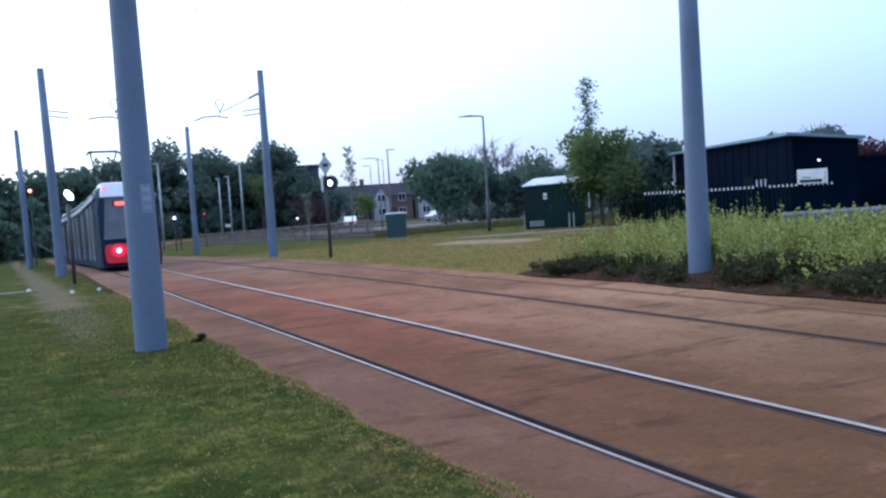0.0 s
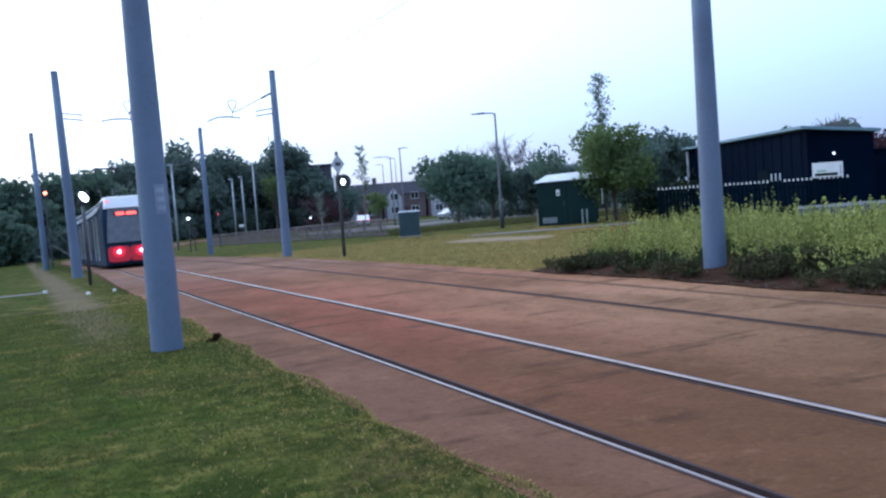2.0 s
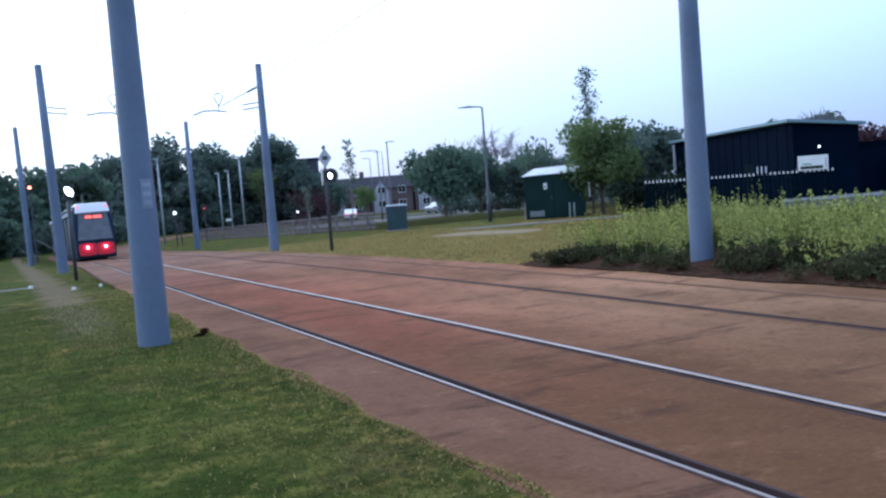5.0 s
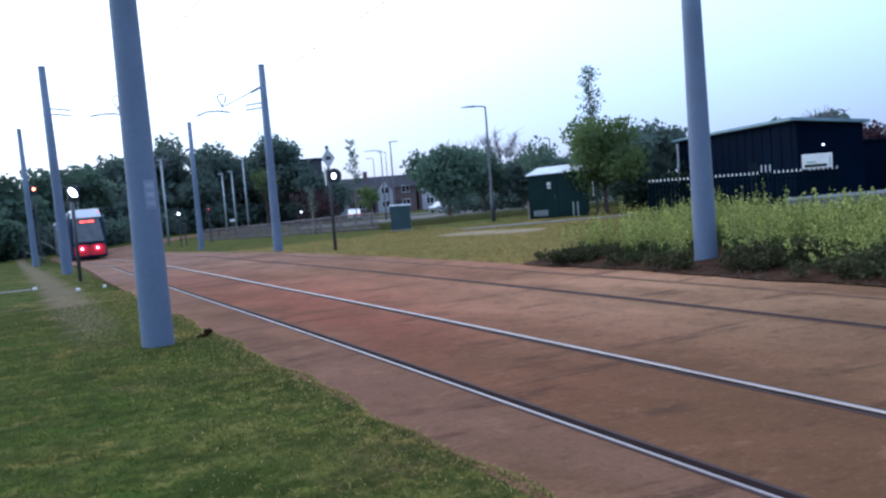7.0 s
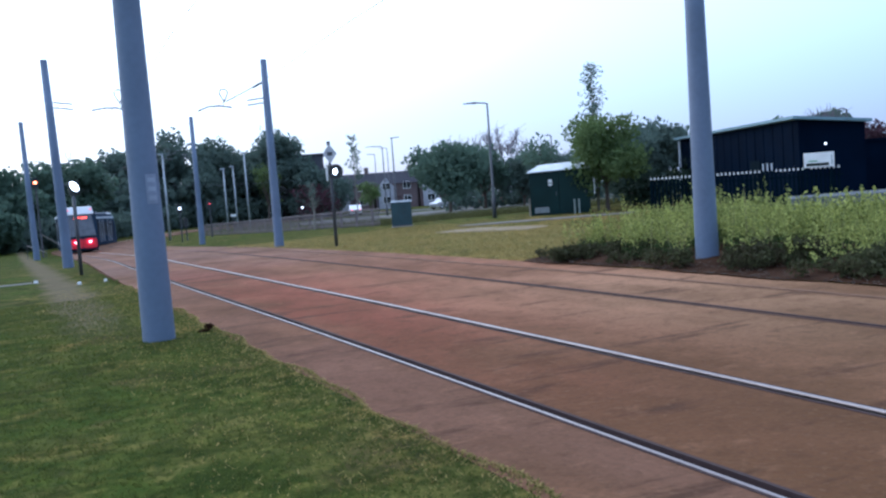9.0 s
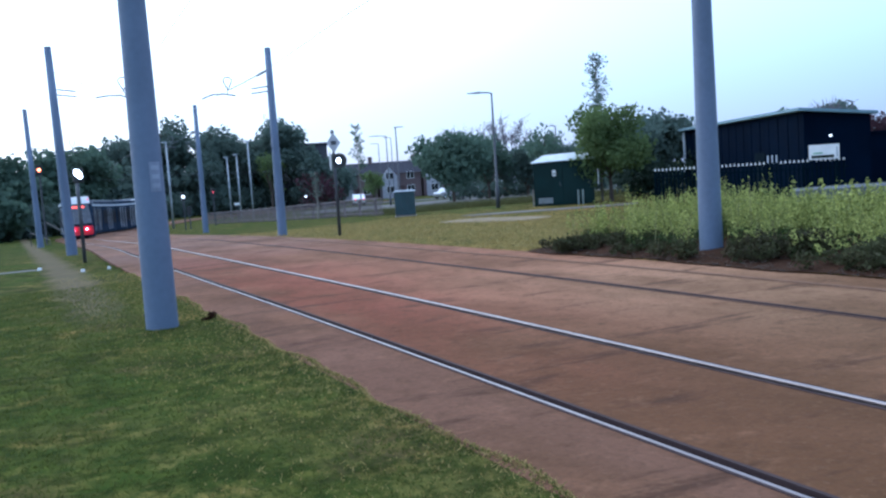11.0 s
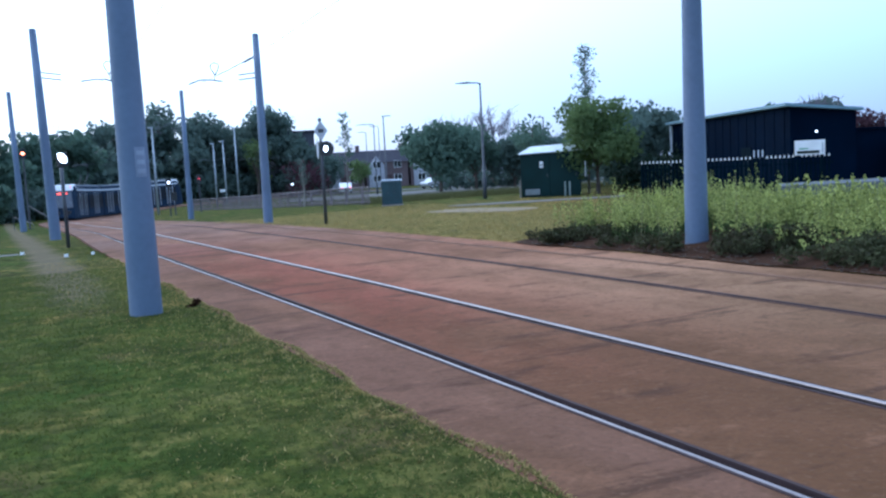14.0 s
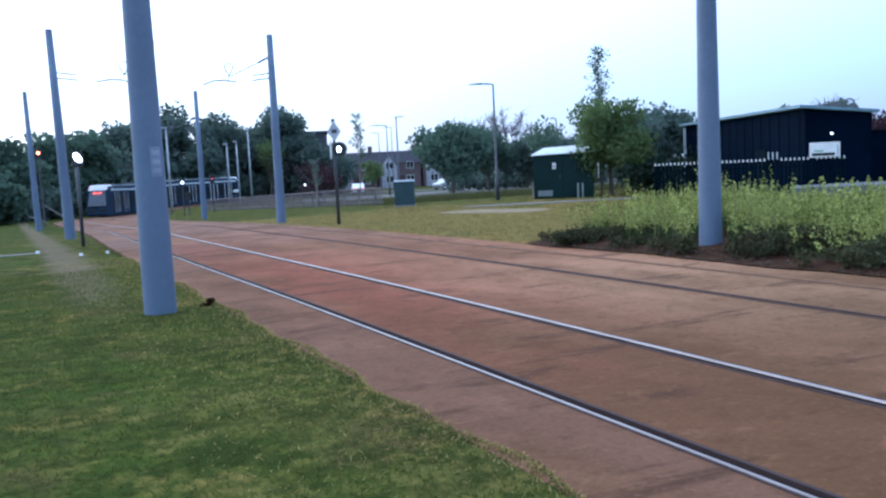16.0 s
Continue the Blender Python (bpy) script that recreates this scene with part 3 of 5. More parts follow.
signal_far(12.75, 70.9, 1.5, BLACK, "low dark unlit marker post beside the track", 0.04)
signal_far(1.95, 62.0, 4.85, AMBER, "dark post with a glowing orange-red lamp", 0.10)


# ---- equipment hut and cabinets ----
def equipment_hut():
    ob = thing("equipment_hut", (25.85, 37.85, -0.5), "dark green equipment hut with a pale pitched roof", "hut", turn=-33)
    # front 3.1 m wide, gently pitched roof
    part("body", Shape().box(-1.5, 1.6, 0, 2.4, -0.05, 2.28), GREEN_HUT, ob, bevel=0.02)
    roof = [(-1.62, -0.12, 2.28), (1.72, -0.12, 2.36), (1.72, 2.5, 2.36), (-1.62, 2.5, 2.28)]
    top = [(-0.95, 0.75, 2.64), (1.2, 0.75, 2.72), (1.2, 1.7, 2.72), (-0.95, 1.7, 2.64)]
    part("roof", Shape().loft([[(p[0], p[1], p[2] - 0.04) for p in roof], roof, top]), PALE, ob, "pale grey hipped sheet roof")
    for x0, x1 in ((-1.42, -0.02), (0.04, 1.5)):
        d = part("door", Shape().box(x0, x1, -0.03, -0.002, 0.1, 2.15), GREEN_HUT, ob, bevel=0.01)
        part("handle", Shape().box(x1 - 0.14, x1 - 0.1, -0.07, -0.03, 1.0, 1.2), DARKPOST, d)
    n = part("notice", Shape().box(-0.52, -0.34, -0.045, -0.031, 1.52, 1.84), WHITE, ob, "small white notice")
    part("notice_bar", Shape().box(-0.49, -0.37, -0.049, -0.046, 1.62, 1.68), INK, n)
    part("vent", Shape().box(-1.3, -0.55, -0.05, -0.031, 0.12, 0.42), mat("vent_grey", (0.20, 0.22, 0.22), 0.6), ob, "grey ventilation grille")
    part("side_notice", Shape().box(1.80, 1.84, -0.3, -0.1, 0.95, 1.75), WHITE, ob, "tall white notice plate")
    for x in (0.75, 0.98):
        part("corner_post", Shape().tube([(x, -0.5, -0.02), (x, -0.5, 0.75)], 0.05, 8), mat("bollard_grey", (0.22, 0.26, 0.24), 0.7), ob)
    part("corner_post", Shape().tube([(-1.56, -0.2, -0.02), (-1.56, -0.2, 0.9)], 0.04, 8), PALEBARK, ob)


def track_cabinet():
    ob = thing("trackside_cabinet", (18.3, 41.2, land(18.3, 41.2)), "dark blue-green trackside cabinet with a pale lid", "cabinet", turn=-25)
    part("plinth", Shape().box(-0.55, 0.55, -0.32, 0.32, -0.1, 0.06), PATH_GREY, ob)
    part("body", Shape().box(-0.52, 0.52, -0.3, 0.3, 0.06, 1.27), mat("cabinet_paint", (0.018, 0.045, 0.055), 0.5), ob, bevel=0.02)
    for x0, x1 in ((-0.5, -0.17), (-0.16, 0.16), (0.17, 0.5)):
        d = part("door", Shape().box(x0, x1, -0.325, -0.302, 0.1, 1.22), mat("cabinet_door_paint", (0.022, 0.055, 0.066), 0.45), ob, bevel=0.01)
        part("handle", Shape().box(x1 - 0.07, x1 - 0.04, -0.345, -0.325, 0.6, 0.74), DARKPOST, d)
    part("lid", Shape().loft([[(-0.57, -0.36, 1.27), (0.57, -0.36, 1.27), (0.57, 0.36, 1.27), (-0.57, 0.36, 1.27)], [(-0.5, -0.28, 1.35), (0.5, -0.28, 1.35), (0.5, 0.28, 1.35), (-0.5, 0.28, 1.35)]]), mat("lid_grey", (0.34, 0.38, 0.42), 0.5), ob, "pale grey lid")


def side_kiosk():
    ob = thing("feeder_pillar", (32.8, 21.7, -0.5), "grey metal feeder pillar with a pale cap", "cabinet", turn=-55)
    part("body", Shape().box(-1.2, 1.2, 0, 1.0, -0.05, 1.88), mat("pillar_grey_green", (0.12, 0.17, 0.19), 0.5), ob, bevel=0.03)
    part("cap", Shape().box(-1.28, 1.28, -0.08, 1.08, 1.88, 2.0), PALE, ob, bevel=0.03)
    part("door", Shape().box(-1.1, 1.1, -0.03, -0.002, 0.1, 1.78), mat("pillar_door", (0.13, 0.18, 0.20), 0.5), ob, bevel=0.01)


equipment_hut()
track_cabinet()
side_kiosk()


# ---- street lamps ----
def street_lamp(x, y, z, top, arm, turn, r=0.07, double=False, colour=None):
    ob = thing("street_lamp", (x, y, z), "dark steel street lamp with a flat arm", "street lamp", "street lamps", turn=turn)
    part("column", Shape().tube([(0, 0, -0.1), (0, 0, 1.1), (0, 0, 1.15), (0, 0, top)], [r * 1.5, r * 1.5, r, r * 0.6], 10), colour or DARKPOST, ob, smooth=True)
    part("arm", Shape().tube([(0, 0, top - 0.05), (-0.15, 0, top + 0.02), (-arm * 0.5, 0, top + 0.05)], r * 0.5, 8), colour or DARKPOST, ob)
    part("lantern", Shape().loft([[(-arm * 0.45, -0.1, top), (-arm, -0.06, top + 0.02), (-arm, 0.06, top + 0.02), (-arm * 0.45, 0.1, top)], [(-arm * 0.45, -0.09, top + 0.1), (-arm, -0.05, top + 0.06), (-arm, 0.05, top + 0.06), (-arm * 0.45, 0.09, top + 0.1)]]), DARKPOST, ob, "flat grey lantern")
    return ob


street_lamp(23.54, 40.68, -0.5, 6.15, 1.3, -28, 0.075)
street_lamp(38.13, 87.0, -1.6, 8.5, -0.9, -25, 0.10)
street_lamp(38.1, 89.7, -1.7, 7.9, 1.9, -25, 0.08)
street_lamp(44.8, 66.3, -1.1, 6.3, 0.6, -30, 0.09)
street_lamp(43.9, 54.5, -0.8, 6.5, -0.7, -35, 0.08)
street_lamp(49.7, 120.1, -1.9, 8.6, 1.2, -20, 0.08)
street_lamp(51.5, 119.5, -1.9, 9.4, 1.3, -20, 0.08)
street_lamp(48.7, 38.4, -0.5, 4.9, 0.5, -20, 0.09)
FAR_POST = mat("pale_galvanised_column", (0.36, 0.40, 0.44), 0.5, 0.3)
for x, y, h in ((12.74, 79.0, 7.5), (21.45, 94.6, 6.5), (22.45, 94.4, 6.7), (23.7, 94.1, 8.1)):
    ob = thing("lighting_column", (x, y, land(x, y)), "slim pale grey lighting column", "pole", "lighting columns")
    part("shaft", Shape().tube([(0, 0, 0), (0, 0, h)], [0.11, 0.07], 8), FAR_POST, ob, smooth=True)
    part("lantern", Shape().box(-0.35, 0.1, -0.1, 0.1, h - 0.02, h + 0.12), FAR_POST, ob)


# ---- pavilion with its palisade fence and sign ----
def pavilion():
    ob = thing("pavilion", (28.7, 24.9, -0.6), "low dark green clad building with a pale roof edge", "building")
    u, w = Vector((0.424, 0.906, 0)), Vector((0.906, -0.424, 0))

    def block(a0, a1, b0, b1, z):
        """Box on axes u (a) and w (b); z(a, b) its top."""
        c = [u * a + w * b for a, b in ((a0, b0), (a0, b1), (a1, b1), (a1, b0))]
        hs = [z(a, b) for a, b in ((a0, b0), (a0, b1), (a1, b1), (a1, b0))]
        return [[(p.x, p.y, 0) for p in c], [(p.x, p.y, h) for p, h in zip(c, hs)]]

    slope = lambda a, b: 3.64 - 0.10 * b
    part("wall", Shape().loft(block(0, 15.6, 0, 2.7, slope)), GREEN_WALL, ob)
    for k in range(15):
        # upright cladding ribs on the long wall
        a = 0.5 + k
        r = block(a, a + 0.05, -0.025, -0.002, lambda a, b: 3.6)
        part("cladding_rib", Shape().loft(r), GREEN_WALL, ob)
    part("annex", Shape().loft(block(0.6, 9.0, 2.71, 9.5, lambda a, b: 2.6)), GREEN_WALL, ob, "lower dark green clad annex")
    part("annex_roof", Shape().loft([[(x, y, z + dz) for x, y, z in block(0.45, 9.1, 2.71, 9.7, lambda a, b: 2.6)[1]] for dz in (0.003, 0.07)]), GREEN_WALL, ob)
    e0 = block(-0.25, 15.9, -0.3, 2.9, lambda a, b: slope(a, b) + 0.02)
    rim = [[(x, y, z - 0.02) for x, y, z in e0[1]], [(x, y, z + 0.10) for x, y, z in e0[1]]]
    part("roof", Shape().loft(rim), ROOFGREY, ob, "pale grey roof with a thick edge")
    p = u * 15.5 + w * -0.1
    part("downpipe", Shape().tube([(p.x, p.y, 0), (p.x, p.y, 3.55)], 0.08, 8), PALE, ob, "pale downpipe")
    d = block(4.0, 5.1, -0.05, -0.003, lambda a, b: 2.1)
    part("door", Shape().loft(d), mat("door_dark_blue", (0.006, 0.012, 0.018), 0.7, spec=0.02), ob)
    l = u * 0 + w * 1.0
    part("wall_light", Shape().tube([(l.x - 0.05, l.y - 0.12, 2.60), (l.x - 0.07, l.y - 0.17, 2.60)], [0.045, 0.035], 12), WHITE_SOFT, ob, "lit round white wall light")


def palisade():
    a, b = Vector((22.6, 26.75, -0.6)), Vector((26.6, 21.2, -0.6))
    d = (b - a).normalized()
    n = 46
    gap = (b - a).length / n
    ob = thing("palisade_fence", a, "dark green steel palisade fence with pale tips", "fence")
    ob.matrix_basis = Matrix.Translation(a) @ Matrix.Rotation(math.atan2(d.y, d.x), 4, "Z")
    body = Shape().loft([[(-0.035, -0.01, 0), (0.035, -0.01, 0), (0.035, 0.01, 0), (-0.035, 0.01, 0)], [(-0.035, -0.01, 1.66), (0.035, -0.01, 1.66), (0.035, 0.01, 1.66), (-0.035, 0.01, 1.66)]]).mesh("pale", GREEN_FENCE)
    tip = Shape().loft([[(-0.036, -0.012, 1.66), (0.036, -0.012, 1.66), (0.036, 0.012, 1.66), (-0.036, 0.012, 1.66)], [(-0.028, -0.01, 1.70), (0.028, -0.01, 1.70), (0.028, 0.01, 1.70), (-0.028, 0.01, 1.70)], [(-0.006, -0.004, 1.76), (0.006, -0.004, 1.76), (0.006, 0.004, 1.76), (-0.006, 0.004, 1.76)]]).mesh("tip", WHITE)
    for k in range(n):
        o = new("pale", body)
        o.parent, o.location = ob, (k * gap, 0, 0)
        t = new("tip", tip)
        t.parent = o
    for z in (0.35, 1.4):
        part("rail", Shape().box(-0.1, n * gap, 0.012, 0.06, z, z + 0.05), GREEN_FENCE, ob)
    for k in range(0, n + 1, 12):
        part("post", Shape().box(k * gap - 0.05, k * gap + 0.05, 0.062, 0.16, -0.05, 1.6), GREEN_FENCE, ob)
    for k in (28, 29, 30):
        part("gate_post", Shape().box(k * gap - 0.03, k * gap + 0.03, -0.06, -0.02, 0, 1.72), GREEN_FENCE, ob)
        part("gate_post_cap", Shape().box(k * gap - 0.02, k * gap + 0.02, -0.06, -0.02, 1.72, 1.98), PALE, ob, "pale gate post top")
    s = thing("notice_board", (25.93, 21.66, -0.6), "white rectangular notice board with dark lettering bars", "sign", turn=-45)
    for x in (-0.4, 0.4):
        part("post", Shape().box(x - 0.04, x + 0.04, 0.03, 0.1, -0.05, 2.1), GREEN_FENCE, s)
    board = part("board", Shape().box(-0.50, 0.50, -0.03, 0.03, 1.72, 2.24), WHITE, s, bevel=0.01)
    part("lettering_bar", Shape().box(-0.42, 0.32, -0.038, -0.031, 1.77, 1.87), INK, board)
    part("lettering_bar", Shape().box(-0.35, -0.05, -0.036, -0.031, 1.92, 1.97), mat("ink_green", (0.2, 0.4, 0.25), 0.7), board)
    part("lettering_bar", Shape().box(0.40, 0.44, -0.036, -0.031, 1.79, 2.14), mat("ink_grey", (0.35, 0.38, 0.4), 0.7), board)


pavilion()
palisade()


# ---- railing between the lawn and the road ----
def railing():
    pts = [Vector((x, y, land(x, y))) for x, y in ((15.6, 78.2), (16.6, 71), (17.1, 62), (17.5, 56.5), (18.0, 49.5), (18.5, 44.6))]
    ob = tagged(new("railing"), "low grey-brown metal railing along the lawn", "railing")
    dark = mat("railing_grey", (0.15, 0.125, 0.13), 0.7, vary=0.3)
    bar = Shape().tube([(0, 0, 0), (0, 0, 0.93)], 0.018, 5).mesh("bar", dark)
    post = Shape().box(-0.04, 0.04, -0.04, 0.04, -0.1, 1.02).mesh("post", dark)
    for a, b in zip(pts, pts[1:]):
        part("top_rail", Shape().tube([a + Vector((0, 0, 0.95)), b + Vector((0, 0, 0.95))], 0.035, 6), dark, ob)
        part("bottom_rail", Shape().tube([a + Vector((0, 0, 0.15)), b + Vector((0, 0, 0.15))], 0.03, 6), dark, ob)
        n = int((b - a).length / 0.15)
        for k in range(n):
            o = new("post" if k % 13 == 0 else "bar", post if k % 13 == 0 else bar)
            o.parent, o.location = ob, a.lerp(b, k / n)


railing()


# ---- trees ----
def leaf_cloud(s, rng, blobs, n, size):
    """Scatters small bent leaf clumps through a set of ellipsoids (centre, radii)."""
    wts = np.array([b[1][0] * b[1][1] * b[1][2] for b in blobs]) ** 0.67
    wts /= wts.sum()
    pick = rng.choice(len(blobs), n, p=wts)
    d = rng.normal(size=(n, 3))
    d /= np.linalg.norm(d, axis=1)[:, None]
    r = rng.uniform(0.15, 1.0, n) ** 0.55
    r *= 1 + 0.16 * np.sin(7 * d[:, 0] + 5 * d[:, 2]) + rng.normal(0, 0.05, n)
    c = np.array([b[0] for b in blobs])[pick] + d * r[:, None] * np.array([b[1] for b in blobs])[pick]
    u = rng.normal(size=(n, 3))
    u /= np.linalg.norm(u, axis=1)[:, None]
    v = np.cross(u, rng.normal(size=(n, 3)))
    v /= np.linalg.norm(v, axis=1)[:, None] + 1e-9
    sz = size * rng.uniform(0.5, 1.3, n)[:, None]
    i0 = len(s.v)
    quad = np.stack([c - u * sz, c + v * sz * 0.55, c + u * sz, c - v * sz * 0.55], 1).reshape(-1, 3)
    s.v += [tuple(p) for p in quad.tolist()]
    s.f += [(i0 + 4 * k, i0 + 4 * k + 1, i0 + 4 * k + 2, i0 + 4 * k + 3) for k in range(n)]
    return s


SEED = [10]


def tree(x, y, height, width, leaf=LEAF, crown_from=0.25, n=1800, size=0.22, label="broadleaf tree in full green leaf", depth=None, z=None, bark=BARK, lobes=7):
    SEED[0] += 1
    rng = np.random.default_rng(SEED[0])
    ob = thing("tree", (x, y, land(x, y) if z is None else z), label, "tree", "trees")
    c0, r = height * crown_from, width / 2
    lean = rng.uniform(-0.05, 0.05, 2) * height
    t = Shape().tube([(0, 0, -0.15), (0.02, 0, height * 0.12), (lean[0] * 0.5, lean[1] * 0.5, height * 0.45), (lean[0], lean[1], height * 0.85)], [0.035 * height ** 0.9, 0.024 * height ** 0.9, 0.015 * height ** 0.9, 0.02], 9)
    blobs = []
    mid = (height + c0) / 2
    for k in range(lobes):
        a = 2 * math.pi * k / lobes + rng.uniform(-0.4, 0.4)
        zz = rng.uniform(c0 + 0.16 * (height - c0), height - 0.2 * (height - c0))
        taper = math.sqrt(max(0.12, 1 - ((zz - mid) / ((height - c0) * 0.62)) ** 2))
        q = (0.62 * r * taper * math.cos(a), 0.62 * r * taper * math.sin(a), zz)
        rr = r * rng.uniform(0.38, 0.52)
        blobs.append((q, (rr, rr, min(rr * 0.95, (height - c0) * 0.33))))
        t.tube([(lean[0] * 0.4, lean[1] * 0.4, c0 * 0.8 + 0.1 * zz), (q[0] * 0.5, q[1] * 0.5, zz * 0.8 + 0.1), q], [0.010 * height, 0.007 * height, 0.015], 6)
    hr = (height - c0) * 0.3
    blobs.append(((lean[0] * 0.6, lean[1] * 0.6, height - hr), (r * 0.5, r * 0.5, hr)))
    blobs.append(((0, 0, mid), (r * 0.62, r * 0.62, (height - c0) * 0.42)))
    part("trunk", t, bark, ob)
    part("crown", leaf_cloud(Shape(), rng, blobs, n, size), leaf, ob)
    return ob


def sapling(x, y, height, spread, n_leaf, leaf, label, z=None, from_z=0.5):
    """A slender young tree: one stem, short rising branches, loose leaf sprays."""
    SEED[0] += 1
    rng = np.random.default_rng(SEED[0])
    ob = thing("young_tree", (x, y, land(x, y) if z is None else z), label, "tree", "trees")
    t, blobs = Shape(), []
    t.tube([(0, 0, -0.1), (0.04, 0, height * 0.4), (-0.04, 0.02, height * 0.75), (0, 0, height)], [0.07, 0.055, 0.03, 0.01], 7)
    for k in range(64):
        zz = height * (from_z + (1 - from_z) * (k + 0.5) / 64)
        a, ln = rng.uniform(0, 6.28), spread * (1.0 - 0.5 * (k / 64)) * rng.uniform(0.3, 1)
        e = (ln * math.cos(a), ln * math.sin(a), zz + ln * 0.6)
        t.tube([(0, 0, zz), (e[0] * 0.6, e[1] * 0.6, zz + ln * 0.25), e], [0.02, 0.012, 0.005], 5)
        blobs.append((e, (0.2, 0.2, 0.22)))
        blobs.append(((e[0] * 0.6, e[1] * 0.6, zz + ln * 0.25), (0.15, 0.15, 0.15)))
    part("trunk", t, PALEBARK, ob)
    part("crown", leaf_cloud(Shape(), rng, blobs, n_leaf, 0.075), leaf, ob)


def bare_tree(x, y, height, width):
    SEED[0] += 1
    rng = np.random.default_rng(SEED[0])
    ob = thing("bare_tree", (x, y, land(x, y)), "leafless tree with a fan of fine brown twigs", "tree", "trees")
    t = Shape().tube([(0, 0, -0.1), (0, 0, height * 0.3)], [0.2, 0.15], 8)
    tw = Shape()
    for k in range(16):
        a, sp = rng.uniform(0, 6.28), rng.uniform(0.2, 1.0) * width / 2
        e = Vector((sp * math.cos(a), sp * math.sin(a), height * rng.uniform(0.75, 1.0) - sp * 0.25))
        m = Vector((e.x * 0.4, e.y * 0.4, height * 0.55))
        t.tube([(0, 0, height * 0.28), m, e], [0.09, 0.05, 0.015], 5)
        for j in range(28):
            b = m.lerp(e, rng.uniform(0.2, 1))
            tw.tube([b, b + Vector((rng.normal(0, 0.6), rng.normal(0, 0.6), rng.uniform(0.2, 1.3)))], [0.03, 0.012], 4, caps=False)
    part("trunk", t, TWIG, ob)
    part("twig_fan", tw, TWIG, ob)


# row behind the bend
ROW = ((18.6, 109, 12.2, 8.0), (12.0, 112, 10.4, 7.5), (23.8, 110, 11.0, 8.0), (30.2, 107, 11.6, 8.5), (34.6, 112, 8.9, 7.0), (27.0, 116, 9.8, 8.0), (15.5, 118, 10.2, 8.0), (33.0, 103, 7.8, 6.5), (21.2, 104.5, 7.8, 6.5), (39.2, 113, 6.6, 5.5))
for x, y, h, w in ROW:
    tree(x * 1.19, y * 1.19, h * 1.18, w * 1.2, LEAF_DARK, 0.04, 6500, 0.36, "tall dark green tree in the row behind the bend")
tree(33.6, 122.0, 8.6, 4.6, LEAF_FRESH, 0.2, 900, 0.2, "small fresh green tree before the dark row")
# wood along the outer side of the bend
for x, y, h, w in ((-16, 96, 8.6, 9), (-8.5, 92, 8.4, 8), (-2.0, 98, 9.0, 8), (3.5, 104, 9.2, 8), (8.3, 108, 9.8, 7), (-12, 108, 9.4, 9), (-4, 112, 9.6, 9), (-24, 100, 9.0, 9), (0.4, 95, 8.4, 6.5), (-1.5, 84, 4.6, 5.5), (-7, 80, 4.8, 6), (-13, 82, 5.2, 7)):
    tree(x, y, h, w, LEAF, 0.03, 4200, 0.38, "leafy green tree in the wood beyond the lawn")
# dark undergrowth under the row and the wood
def undergrowth(pts, h, n, size, label, material=LEAF_DARK):
    SEED[0] += 1
    rng = np.random.default_rng(SEED[0])
    blobs = []
    for (x0, y0), (x1, y1) in zip(pts, pts[1:]):
        m = int(math.hypot(x1 - x0, y1 - y0) / 1.1) + 1
        for k in range(m):
            x, y = x0 + (x1 - x0) * k / m + rng.normal(0, 0.3), y0 + (y1 - y0) * k / m + rng.normal(0, 0.4)
            r = h * rng.uniform(0.38, 0.58)
            blobs.append(((x, y, land(x, y) + r * 0.85), (r * 1.1, r * 1.1, r)))
    tagged(part("undergrowth", leaf_cloud(Shape(), rng, blobs, n, size), material), label, "bushes", kind="stuff")


undergrowth([(-45, 84), (-20, 86), (-6, 88), (1.5, 93), (5.5, 103), (9, 110), (14, 118), (24, 123.5), (40, 128), (46, 129)], 3.4, 17000, 0.4, "dense dark green bushes under the trees")
undergrowth([(-60, 112), (-20, 116), (8, 124), (30, 131), (40, 132)], 8.2, 17000, 0.7, "dense dark green thicket behind the tree row")
undergrowth([(44, 84), (52, 82), (62, 80), (75, 74)], 2.4, 4200, 0.3, "dark bushes beneath the roadside trees")
undergrowth([(31.0, 38.6), (35, 36), (38.5, 40), (44, 44)], 2.6, 5200, 0.2, "dark bushes behind the fence", IVY)
# trees across the lawn
tree(38.8, 75.5, 7.0, 8.2, LEAF, 0.16, 5200, 0.27, "rounded green tree beside the road")
tree(43.6, 77.0, 6.6, 5.6, LEAF, 0.2, 2600, 0.25, "rounded green tree beside the road")
tree(47.6, 76.0, 5.7, 6.4, LEAF_DARK, 0.1, 3000, 0.25, "dark twiggy tree beside the road")
tree(51.8, 77.0, 5.6, 6.6, LEAF_DARK, 0.1, 3000, 0.25, "dark twiggy tree beside the road")
bare_tree(54.2, 90, 9.4, 9.0)
bare_tree(49.0, 93, 8.6, 7.0)
tree(28.2, 36.9, 5.1, 4.4, LEAF_FRESH, 0.26, 9500, 0.12, "bushy bright green tree beside the hut", z=-0.55, lobes=10)
tree(27.9, 42.5, 4.6, 3.0, LEAF, 0.3, 700, 0.14, "thin green tree behind the hut", z=-0.55)
tree(35.6, 42.2, 5.2, 5.6, LEAF_DARK, 0.05, 5600, 0.19, "dense dark green tree behind the fence", z=-0.55)
tree(33.0, 40.6, 4.5, 4.4, LEAF_DARK, 0.05, 3600, 0.18, "dense dark green tree behind the fence", z=-0.55)
sapling(28.75, 38.4, 7.8, 0.8, 900, LEAF, "slender young tree with sparse leaves", -0.55, 0.62)
sapling(36.0, 93.3, 9.2, 1.25, 2400, LEAF, "slender thinly leaved tree by the road", None, 0.4)
